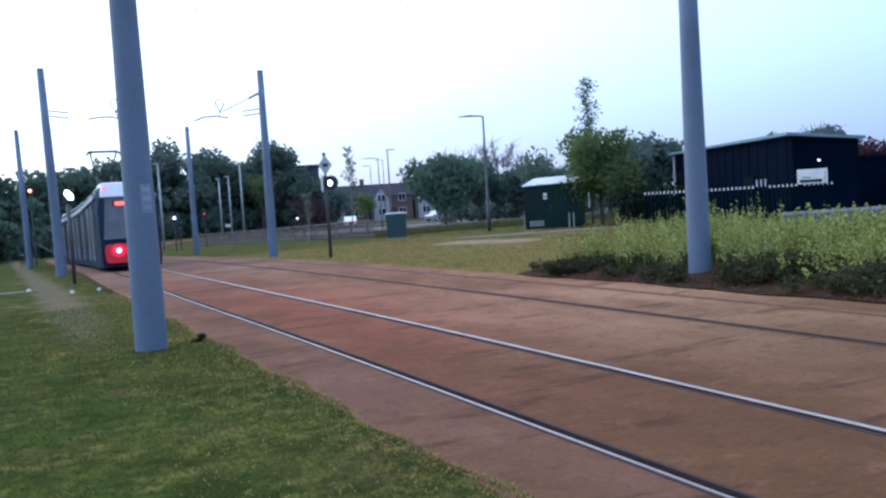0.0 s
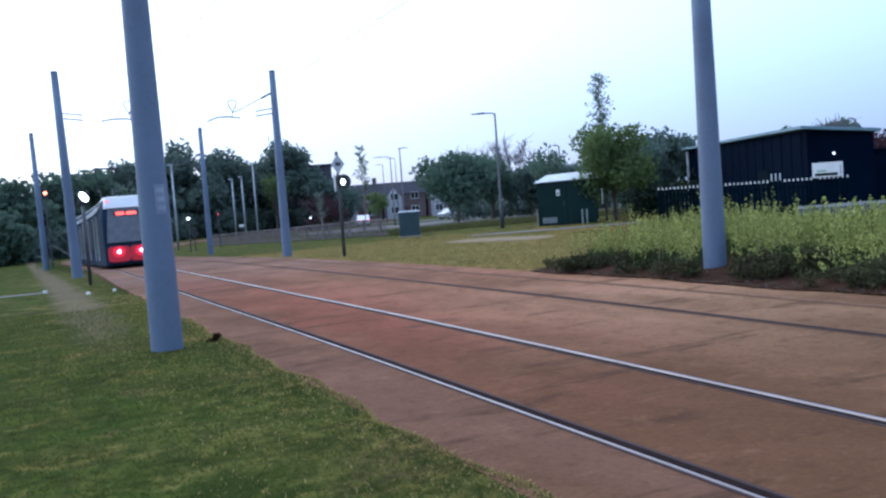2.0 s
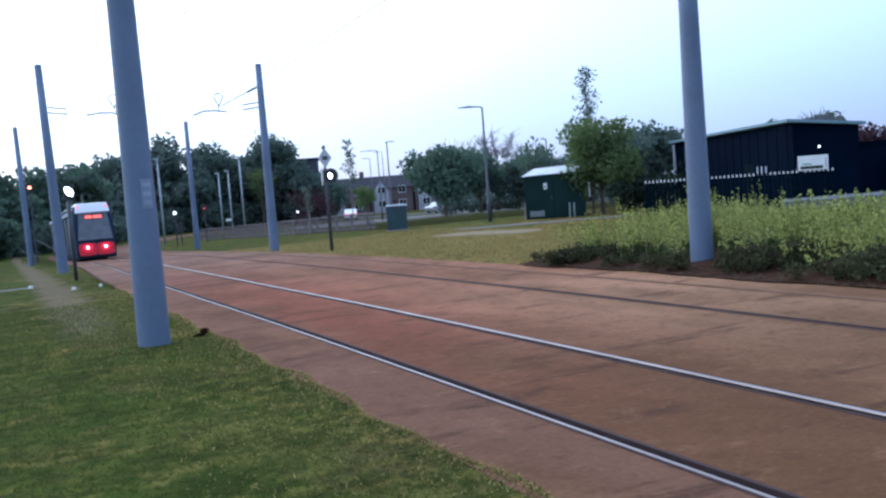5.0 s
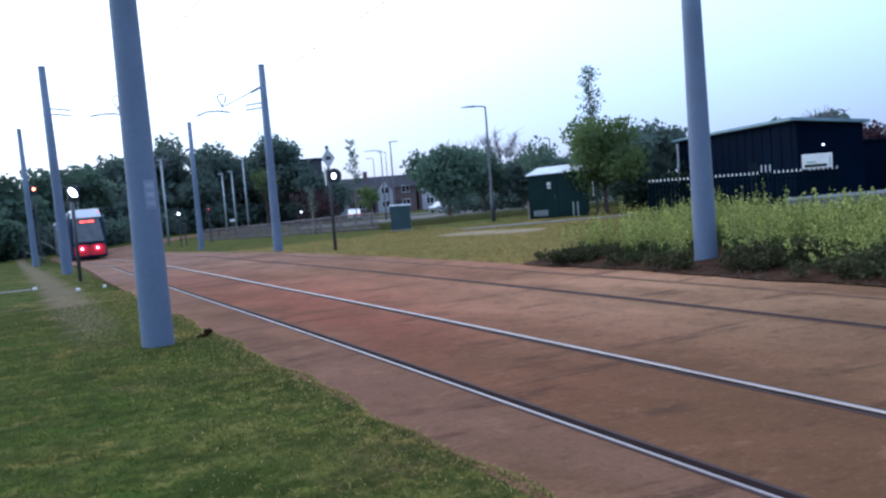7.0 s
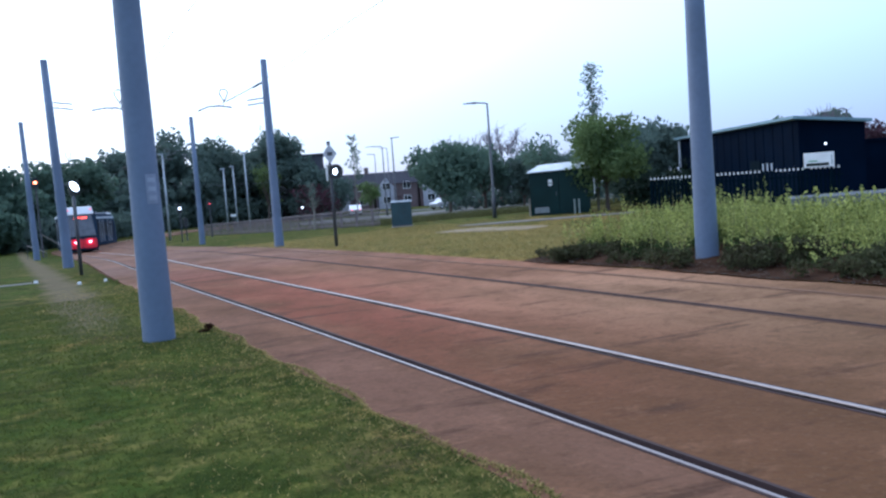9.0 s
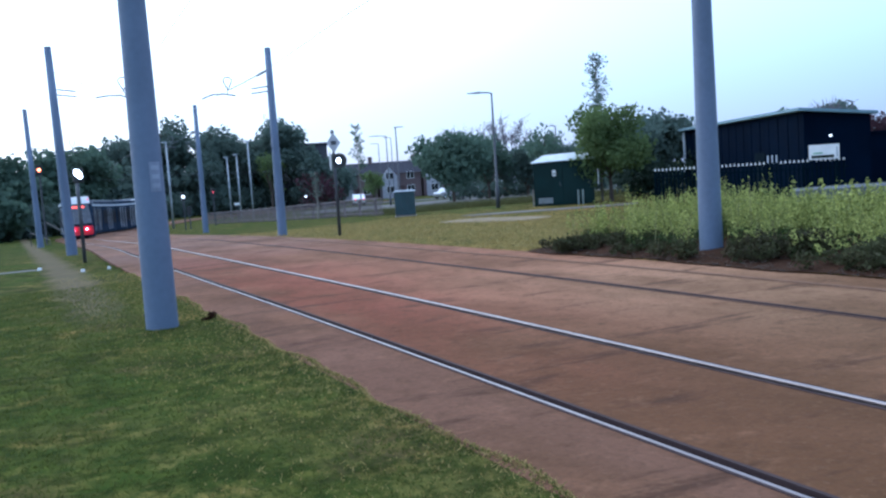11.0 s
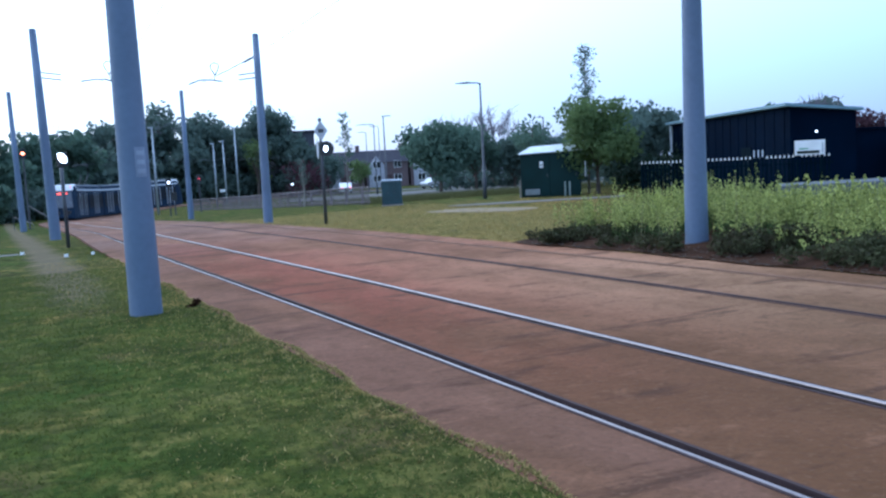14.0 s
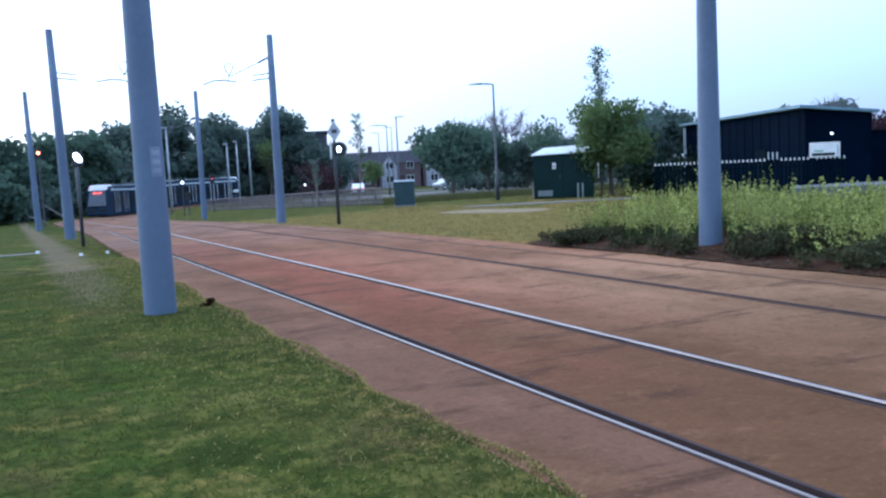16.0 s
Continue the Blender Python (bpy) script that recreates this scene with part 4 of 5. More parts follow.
tree(37.70, 28.06, 3.45, 3.2, LEAF_RED, 0.15, 3000, 0.12, "small copper-leaved tree beside the building", z=-0.5)
tree(50.8, 33.0, 4.4, 4.4, LEAF_DARK, 0.2, 1400, 0.2, "dark green tree beyond the building", z=-0.5)
tree(48.2, 43.6, 5.0, 2.3, LEAF, 0.3, 1000, 0.2, "green tree showing over the roof", z=-0.5)
bare_tree(53.9, 44.6, 5.0, 1.5)
sapling(17.6, 53.4, 2.9, 0.5, 260, LEAF_DARK, "small staked young tree by the railing", None, 0.45)
tree(33.5, 100, 4.2, 6.0, LEAF_RED, 0.05, 1000, 0.22, "reddish leaved shrub tree by the houses")
tree(41.5, 103, 4.6, 3.6, LEAF_FRESH, 0.2, 700, 0.2, "small green tree by the houses")


# ---- planting bed ----
def planting_bed():
    rng = np.random.default_rng(5)
    edge = lambda y: 8.64 + 0.07 * math.sin(y * 1.3) + 0.04 * math.sin(y * 3.7)
    back = lambda y: 12.0 + max(0, (15.2 - y)) * 0.62
    s = Shape()
    ys = np.arange(-14, 14.4, 0.4)
    for y in ys:
        e, b = edge(y), max(edge(y) + 0.6, min(back(y), 19.0))
        for k in range(9):
            x = e + (b - e) * k / 8
            h = 0.02 + 0.16 * math.sin(math.pi * min(1, k / 5) * 0.5) + 0.03 * math.sin(5 * x + 3 * y) * (k > 0)
            s.v.append((x, y, land(x, y) + h))
    for r in range(len(ys) - 1):
        for k in range(8):
            i = r * 9 + k
            s.f.append((i, i + 1, i + 10, i + 9))
    tagged(part("planting_bed", s, SOIL, smooth=True), "dark soil bed along the track edge", "soil", kind="structure")
    # low dark plants on the front edge, in loose cushions with bare soil between
    low, st, fol = Shape(), Shape(), Shape()
    tips, under = [], []
    near_pole = lambda x, y, r: x < 10.1 and abs(y - 1.057 * x) < r
    blobs = []
    for k in range(900):
        y = rng.uniform(-13, 13.9)
        u = rng.uniform(0, 1)
        x = edge(y) + 0.10 + u * 1.5
        lump = max(0, math.sin(2.6 * y + 1.7 * math.sin(0.9 * y) + 2.2 * x))
        if rng.uniform() > 0.28 + 0.75 * lump or near_pole(x, y, 0.42):
            continue
        r = rng.uniform(0.08, 0.15) + 0.16 * lump * rng.uniform(0.3, 1) * (0.55 + 0.45 * u)
        blobs.append(((x, y, land(x, y) + r * 0.7 + 0.05), (r * 1.15, r * 1.15, r * 0.85)))
    leaf_cloud(low, rng, blobs, 80000, 0.032)
    tagged(part("low_shrubs", low, LEAF_LOW), "low dark green and brown plants along the bed's front edge", "shrub", kind="stuff")
    # withered twigs and litter on the soil
    bits = Shape()
    for k in range(900):
        y = rng.uniform(-4, 13.9)
        x = edge(y) - 0.06 + rng.uniform(0, 1) ** 1.6 * 0.9
        a, ln = rng.uniform(0, 6.28), rng.uniform(0.02, 0.08)
        z = land(x, y) + 0.03 + 0.16 * min(1, (x - edge(y)) / 2.0)
        bits.tube([(x, y, z), (x + ln * math.cos(a), y + ln * math.sin(a), z + rng.uniform(0.0, 0.03))], [0.006, 0.003], 3, caps=False)
    tagged(part("soil_litter", bits, BARK), "withered twigs and leaf bits on the soil", "twigs", kind="stuff")
    # upright yellow-green scrub behind: leafy sprays of uneven height
    for k in range(9000):
        y = rng.uniform(-13.5, 13.7)
        e = edge(y)
        x0 = 0.62 + 0.30 * math.sin(1.1 * y) + 0.18 * math.sin(3.1 * y)
        x = e + x0 + rng.uniform(0, 1) ** 0.8 * (max(1.3, min(back(y), 18.0) - e) - x0)
        if near_pole(x, y, 0.46) or (x < 10.5 and math.hypot(x - 9.95, y - 8.75) < 0.33):
            continue
        clump = 0.5 + 0.5 * math.sin(1.7 * x + 0.6) * math.sin(1.3 * y + 0.4 * x)
        bush = 0.5 + 0.5 * math.sin(3.9 * x + 1.9 * y) * math.sin(2.7 * y - 1.1 * x)
        h = rng.uniform(0.20, 0.48) - 0.22 * min(1, max(0, (9.5 - y) / 3)) + 0.30 * clump * rng.uniform(0.2, 1) + 0.10 * bush + 0.16 * min(1, (x - e) / 2.2)
        if rng.uniform() < 0.05:
            h *= rng.uniform(1.15, 1.4)
        z = land(x, y) + 0.08
        dx, dy = rng.normal(0, 0.10, 2)
        if k % 5 == 0:
            st.tube([(x, y, z), (x + dx * 0.4, y + dy * 0.4, z + h * 0.6), (x + dx, y + dy, z + h * 1.06)], [0.008, 0.006, 0.003], 3, caps=False)
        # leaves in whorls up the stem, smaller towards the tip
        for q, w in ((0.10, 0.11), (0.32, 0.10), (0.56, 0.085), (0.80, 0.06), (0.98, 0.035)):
            # the two lowest whorls take the darker green that imitates the scrub's own shade
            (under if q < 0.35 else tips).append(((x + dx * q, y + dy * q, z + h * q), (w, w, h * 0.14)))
    leaf_cloud(fol, rng, tips, 260000, 0.023)
    tagged(part("bed_underplants", leaf_cloud(Shape(), rng, under, 110000, 0.026), SHADED_SCRUB), "lower leaves of the scrub, coloured darker for the shade inside it", "plants", kind="stuff")
    tagged(part("scrub_stalks", st, STRAW), "thin straw-coloured stalks in the planting bed", "stalks", kind="stuff")
    tagged(part("scrub", fol, LEAF_BRUSH), "yellow-green leafy scrub filling the planting bed", "scrub", kind="stuff")
    # tall weeds that stand above the rest
    tall = Shape()
    tb = []
    for k in range(190):
        y = rng.uniform(7.6, 13.0)
        x = 10.4 + rng.uniform(0, 3.0)
        z = land(x, y)
        h = rng.uniform(0.62, 1.05)
        lean = rng.normal(0, 0.07)
        tall.tube([(x, y, z), (x + lean * 0.4, y, z + h * 0.6), (x + lean, y, z + h)], [0.009, 0.007, 0.003], 4, caps=False)
        for q in (0.6, 0.75, 0.88, 0.98):
            tb.append(((x + lean * q, y, z + h * q), (0.055 * (1.5 - q), 0.055 * (1.5 - q), h * 0.07)))
    leaf_cloud(tall, rng, tb, 5200, 0.032)
    tagged(part("tall_weeds", tall, LEAF_BRUSH), "tall yellow-green weeds above the scrub", "weeds", kind="stuff")
    # a pale flat stone lying among the plants
    sx, sy = 10.2, 8.9
    stone = Shape().loft([[(0.30 * math.cos(a) * k, 0.16 * math.sin(a) * k, z) for a in np.linspace(0, 2 * math.pi, 11, endpoint=False)] for k, z in ((1.0, 0.0), (1.03, 0.09), (0.8, 0.13))])
    tagged(part("stone", stone, PATH_GREY, m=pose(sx, sy, land(sx, sy) + 0.14, 14, 0, 35)), "pale grey flat stone among the plants", "stone")


planting_bed()


# ---- lawn blades beside the camera ----
def blades(name, label, x0, x1, y0, y1, n, h, material, seed, wave=0.0, toward_edge=1.0):
    rng = np.random.default_rng(seed)
    x, y = x1 - (x1 - x0) * rng.uniform(0, 1, n) ** toward_edge, y0 + (y1 - y0) * rng.uniform(0, 1, n) ** 1.5
    x = x + wave * (np.sin(2.1 * y) + 0.7 * np.sin(5.3 * y + 1.0))
    hh = h * rng.uniform(0.4, 1.2, n)
    a = rng.uniform(0, 6.28, n)
    w = 0.004 * rng.uniform(0.6, 1.6, n) * (1 + np.minimum(y, 9) / 9)
    lx, ly = rng.normal(0, 0.9, n) * hh, rng.normal(0, 0.9, n) * hh
    z = np.array([land(p, q) for p, q in zip(x, y)]) - 0.005
    v = np.stack([np.stack([x - w * np.cos(a), y - w * np.sin(a), z], 1), np.stack([x + w * np.cos(a), y + w * np.sin(a), z], 1), np.stack([x + lx, y + ly, z + hh], 1)], 1).reshape(-1, 3)
    s = Shape()
    s.v = [tuple(p) for p in v.tolist()]
    up = 0.6 * hh * np.cos(a) + 0.8 * (np.cos(a) * ly - np.sin(a) * lx)
    s.f = [(3 * k, 3 * k + 1, 3 * k + 2) if up[k] > 0 else (3 * k + 1, 3 * k, 3 * k + 2) for k in range(n)]
    ob = part(name, s, material, smooth=True)
    tagged(ob, label, "grass", kind="stuff")


GRASS = mat("grass_blade", (0.118, 0.134, 0.034), 0.9, other=(0.066, 0.090, 0.024), scale=0.9, per="island", spec=0.05, leaf=0.5)
GRASS_DRY = mat("dry_grass_blade", (0.42, 0.32, 0.12), 0.9, other=(0.24, 0.20, 0.07), scale=0.9, per="island", spec=0.1, leaf=0.25)
blades("lawn_grass", "short green mown grass", -4.5, 2.02, 1.2, 17, 120000, 0.026, GRASS, 1)
blades("verge_grass", "dry yellowish grass fringe at the slab edge", 0.7, 2.14, 1.2, 20, 17000, 0.022, GRASS_DRY, 2, 0.035, 3.5)
blades("verge_tufts", "green grass creeping over the slab edge", 1.5, 2.12, 1.2, 26, 9000, 0.026, GRASS, 4, 0.05, 2.5)
blades("far_verge_grass", "dry straw-coloured grass across the track", 8.72, 19.5, 14.5, 40, 40000, 0.07, GRASS_DRY, 3)


blades("rough_grass", "long olive rough grass beyond the lamp post", 18.5, 46.0, 44.0, 62.0, 30000, 0.35, mat("rough_grass_blade", (0.12, 0.12, 0.045), 0.9, other=(0.06, 0.062, 0.025), scale=0.5, per="island", spec=0.1, leaf=0.3), 6)


# ---- ground details ----
def patch(name, x0, x1, y0, y1, material, label, category, lift=0.015, turn=0.0):
    s = Shape()
    cx, cy = (x0 + x1) / 2, (y0 + y1) / 2
    rng = np.random.default_rng(int(abs(x0 * 10 + y0)))
    pts = []
    for k in range(28):
        a = 2 * math.pi * k / 28
        q = (abs(math.cos(a)) ** 4 + abs(math.sin(a)) ** 4) ** -0.25 * rng.uniform(0.94, 1.03)
        px, py = (x1 - x0) / 2 * q * math.cos(a), (y1 - y0) / 2 * q * math.sin(a)
        c, d = math.cos(turn), math.sin(turn)
        pts.append((cx + px * c - py * d, cy + px * d + py * c))
    s.loft([[(px, py, land(px, py) - 0.05) for px, py in pts], [(px, py, land(px, py) + lift) for px, py in pts]])
    return tagged(part(name, s, material), label, category, kind="structure")


patch("path", 18.5, 27.0, 33.6, 35.0, mat("path_grey_brown", (0.17, 0.15, 0.135), 0.9, vary=0.2, scale=1.5, spec=0.1), "narrow grey concrete path before the hut", "path", 0.03, radians(-20))
patch("slab_cover", 16.0, 19.2, 28.6, 33.0, mat("pale_sand", (0.26, 0.205, 0.14), 0.95, vary=0.25, scale=2.0, spec=0.05), "pale worn sandy patch in the grass", "ground patch", 0.02, radians(30))
for x, y, r in ((0.53, 24.2, 0.06), (1.37, 21.6, 0.05), (1.95, 21.7, 0.04)):
    o = part("litter", Shape().loft([[(-r, -r, 0), (r, -r * 0.8, 0), (r * 0.9, r, 0), (-r, r * 0.9, 0)], [(-r * 0.8, -r * 0.7, 0.06), (r * 0.7, -r * 0.7, 0.075), (r * 0.7, r * 0.8, 0.05), (-r * 0.6, r * 0.7, 0.07)]]), WHITE, None, bevel=0.01, m=pose(x, y, land(x, y)))
    tagged(o, "small crumpled white litter on the grass", "litter", "litter pieces")
# small plant tuft built of leaves, given the soil's colour
o = part("dark_tuft", leaf_cloud(Shape(), np.random.default_rng(9), [((0, 0, 0.02), (0.09, 0.05, 0.02)), ((0.07, 0.02, 0.05), (0.05, 0.04, 0.04))], 110, 0.026), SOIL, None, m=pose(1.95, 10.4, land(1.95, 10.4)))
tagged(o, "small dark plant tuft at the pole's foot", "clod")
o = part("kerb_edging", Shape().tube([(-9, 24.2, land(0, 24.2)), (0.45, 24.2, land(0, 24.2))], 0.035, 6), PATH_GREY, None)
tagged(o, "pale grey edging strip across the lawn", "edging", kind="structure")


o = thing("barrier", (0.0, 60.0, 0.0), "pale sloping barrier rails on short posts", "barrier")
for (x0, z0), (x1, z1) in (((1.95, 0.21), (2.97, -0.55)), ((1.02, -0.41), (2.09, -0.91))):
    part("rail", Shape().tube([(x0, 0, z0), (x1, 0, z1)], 0.028, 8), PATH_GREY, o)
    for px, pz in ((x0, z0), (x1, z1)):
        part("post", Shape().tube([(px, 0, land(px, 60) - 0.1), (px, 0, pz)], 0.02, 8), DARKPOST, o)


# ---- road, cars and houses beyond the lawn ----
def road():
    s = Shape()
    pts = [(-40 + 6 * k, 128 - 1.7 * max(0, 6 * k - 70) * 0.42) for k in range(30)]
    for x, y in pts:
        for o in (-4, 0, 4):
            s.v.append((x, y + o, land(x, y) + 0.06))
    for k in range(len(pts) - 1):
        for j in range(2):
            i = k * 3 + j
            s.f.append((i, i + 1, i + 4, i + 3))
    tagged(part("road", s, ASPHALT), "grey asphalt road beyond the lawn", "road", kind="structure")


def car(x, y, turn, paint, label, lit=False):
    ob = thing("car", (x, y, land(x, y) + 0.07), label, "car", "parked cars", turn=turn)
    prof = [(-2.1, 0.3), (-2.12, 0.75), (-1.95, 0.92), (-1.2, 0.98), (-0.6, 1.42), (0.7, 1.46), (1.5, 1.02), (2.0, 0.9), (2.1, 0.6), (2.08, 0.3)]
    part("body", Shape().loft([[(px, -0.82, pz) for px, pz in prof], [(px, 0.82, pz) for px, pz in prof]]), paint, ob, bevel=0.06)
    win = [(-1.05, 1.0), (-0.58, 1.36), (0.66, 1.4), (1.3, 1.03)]
    for yy in (-0.835, 0.825):
        part("side_window", Shape().loft([[(px, yy, pz) for px, pz in win], [(px, yy + 0.01, pz) for px, pz in win]]), GLASS, ob)
    for wx in (-1.3, 1.3):
        for wy in (-0.84, 0.66):
            w = part("wheel", Shape().tube([(wx, wy, 0.31), (wx, wy + 0.18, 0.31)], 0.31, 16), RUBBER, ob)
            part("rim", Shape().tube([(wx, wy - 0.005, 0.31), (wx, wy + 0.185, 0.31)], 0.19, 12), PALE, w)
    for wy in (-0.62, 0.5):
        part("tail_light", Shape().box(2.06, 2.13, wy, wy + 0.22, 0.7, 0.86), RED_SMALL if lit else mat("red_plastic", (0.25, 0.01, 0.01), 0.3), ob)


patch("yard", 26.0, 62.0, 58.0, 98.0, mat("worn_tarmac", (0.10, 0.095, 0.09), 0.9, vary=0.25, scale=0.3), "worn grey tarmac beyond the railing", "tarmac", 0.03)
# low concrete bank edging the ground before the building, rising a little along its run
bank = thing("bank_edging", (23.32, 20.84, -0.5), "low pale concrete edging wall before the dark building", "low wall", turn=-51.5)
for k in range(5):
    x0, x1, rise = 6.87 * k / 5, 6.87 * (k + 1) / 5 - 0.012, 0.0209
    part("block", Shape().loft([[(x0, 0, -0.1), (x1, 0, -0.1), (x1, 1.2, -0.1), (x0, 1.2, -0.1)], [(x0, 0, 0.65 + rise * x0), (x1, 0, 0.65 + rise * x1), (x1, 1.2, 0.70 + rise * x1), (x0, 1.2, 0.70 + rise * x0)]]), mat("bank_concrete", (0.13, 0.14, 0.15), 0.9, vary=0.25, scale=1.5, bump=0.3, spec=0.05), bank, bevel=0.02)
road()
CAR_WHITE = mat("car_white", (0.75, 0.76, 0.78), 0.3, vary=0.04)
CAR_SILVER = mat("car_silver", (0.45, 0.47, 0.50), 0.3, 0.6, 0.04)
CAR_RED = mat("car_red", (0.25, 0.02, 0.02), 0.3, vary=0.05)
car(42.6, 111.4, -108, CAR_WHITE, "white car with lit red tail lights on the road", True)
car(54.5, 108.0, 20, CAR_SILVER, "silver car parked along the road")
car(60.5, 105.5, 18, CAR_RED, "dark red car parked along the road")
car(66.0, 103.0, 18, CAR_WHITE, "white car parked along the road")
ob = thing("sign_plate", (22.75, 97.4, land(22.75, 97.4)), "small white plate on a short dark post", "sign")
part("post", Shape().box(-0.04, 0.04, -0.04, 0.04, -0.1, 1.4), DARKPOST, ob)
part("plate", Shape().box(-0.3, 0.3, -0.07, -0.042, 1.32, 1.62), WHITE, ob, bevel=0.008)
for x, y, h, lamp in ((25.8, 123.3, 3.2, RED_SMALL), (43.7, 112.6, 0.95, RED_SMALL), (33.1, 104.8, 1.3, WHITE_SOFT)):
    ob = thing("traffic_light", (x, y, land(x, y)), "traffic light head on a dark post", "traffic light", "traffic lights")
    part("post", Shape().tube([(0, 0, 0), (0, 0, h)], 0.06, 8), DARKPOST, ob)
    hd = part("head", Shape().box(-0.2, 0.2, -0.1, 0.15, h - 0.3, h + 0.65), BLACK, ob, bevel=0.03)
    part("lamp", Shape().tube([(0, -0.11, h + 0.45), (0, -0.13, h + 0.45)], 0.13, 12), lamp, hd)


def house(x, y, turn, w, d, eaves, ridge, label):
    ob = thing("house", (x, y, land(x, y)), label, "house", "terraced houses", turn=turn)
    part("wall", Shape().box(-w / 2, w / 2, 0, d, -0.2, eaves), BRICK, ob)
    part("roof", Shape().loft([[(-w / 2 - 0.2, -0.35, eaves - 0.1), (-w / 2 - 0.2, d + 0.35, eaves - 0.1), (-w / 2 - 0.2, d / 2, ridge)], [(w / 2 + 0.2, -0.35, eaves - 0.1), (w / 2 + 0.2, d + 0.35, eaves - 0.1), (w / 2 + 0.2, d / 2, ridge)]]), SLATE, ob, "dark slate roof")
    part("chimney", Shape().box(w / 2 - 1.0, w / 2 - 0.3, d / 2 - 0.35, d / 2 + 0.35, ridge - 0.5, ridge + 1.0), BRICK, ob)
    gx = -w / 4
    part("gable", Shape().loft([[(gx - 1.3, -0.6, 0), (gx + 1.3, -0.6, 0), (gx + 1.3, -0.6, eaves - 0.6), (gx, -0.6, eaves + 1.0), (gx - 1.3, -0.6, eaves - 0.6)], [(gx - 1.3, 0.2, 0), (gx + 1.3, 0.2, 0), (gx + 1.3, 0.2, eaves - 0.6), (gx, 0.2, eaves + 1.0), (gx - 1.3, 0.2, eaves - 0.6)]]), mat("pale_render", (0.38, 0.38, 0.42), 0.8), ob, "pale rendered gable")
    for wx, wy in ((gx, -0.62), (w / 4, -0.02)):
        for z in (0.9, 3.2):
            f = part("window", Shape().box(wx - 0.65, wx + 0.65, wy - 0.03, wy + 0.01, z, z + 1.2), WHITE, ob)
            for px in (-0.58, 0.04):
                part("pane", Shape().box(wx + px, wx + px + 0.54, wy - 0.04, wy - 0.032, z + 0.08, z + 1.12), GLASS, f)
    part("door", Shape().box(w / 4 - 1.9, w / 4 - 1.0, -0.04, 0.02, 0, 2.05), mat("door_paint", (0.06, 0.03, 0.03), 0.5), ob)


for k in range(8):
    house(45.5 + 7.2 * k, 141 - 2.4 * k, -18, 7.2, 7.5, 4.3, 6.3, "two-storey brown brick terraced house with slate roof")
ob = thing("flat_block", (39.5, 126, land(39.5, 126)), "flat-roofed dark block behind the trees", "building", turn=-17)
part("wall", Shape().box(-4, 4, 0, 8, 0, 9.0), mat("dark_grey_brick", (0.075, 0.078, 0.095), 0.9, vary=0.25, scale=0.8), ob)
part("roof", Shape().box(-4.2, 4.2, -0.2, 8.2, 9.0, 9.4), SLATE, ob)
for k in range(3):
    for j in range(3):
        part("window", Shape().box(-3.2 + 2.4 * k, -1.8 + 2.4 * k, -0.03, 0.01, 1.0 + 2.8 * j, 2.3 + 2.8 * j), GLASS, ob)
tree(43.0, 119, 6.0, 5.0, LEAF_DARK, 0.1, 1300, 0.28, "dark tree before the block")
tree(61, 112, 5.5, 7.0, LEAF_DARK, 0.1, 1300, 0.26, "dark tree along the road")
tree(72, 104, 6.5, 8.0, LEAF_DARK, 0.1, 1300, 0.28, "dark tree along the road")
tree(66, 92, 5.5, 7.0, LEAF_DARK, 0.1, 1300, 0.26, "dark tree along the road")
for k in range(14):
    a = radians(-75 + 9.5 * k)
    if 14 < math.degrees(a) < 42:
        continue
    tree(165 * math.sin(a) + 10, 165 * math.cos(a), 9 + (k * 7 % 4), 15, LEAF_DARK, 0.0, 2200, 0.9, "distant dark green trees closing the view")


# ---- tram ----
SECTIONS = [7.2, 5.2, 6.4, 5.2, 7.2]
HALF = 1.09


def ring(x, k, z0=0.12, z1=3.12, w=HALF):
    """Cross-section of the tram body at x; k shrinks its roof corners."""
    return [(x, -w * 0.97, z0), (x, -w, z0 + 0.35), (x, -w, 2.2), (x, -w * 0.95, 2.75), (x, -w * k, z1 - 0.05), (x, w * k, z1 - 0.05), (x, w * 0.95, 2.75), (x, w, 2.2), (x, w, z0 + 0.35), (x, w * 0.97, z0)]


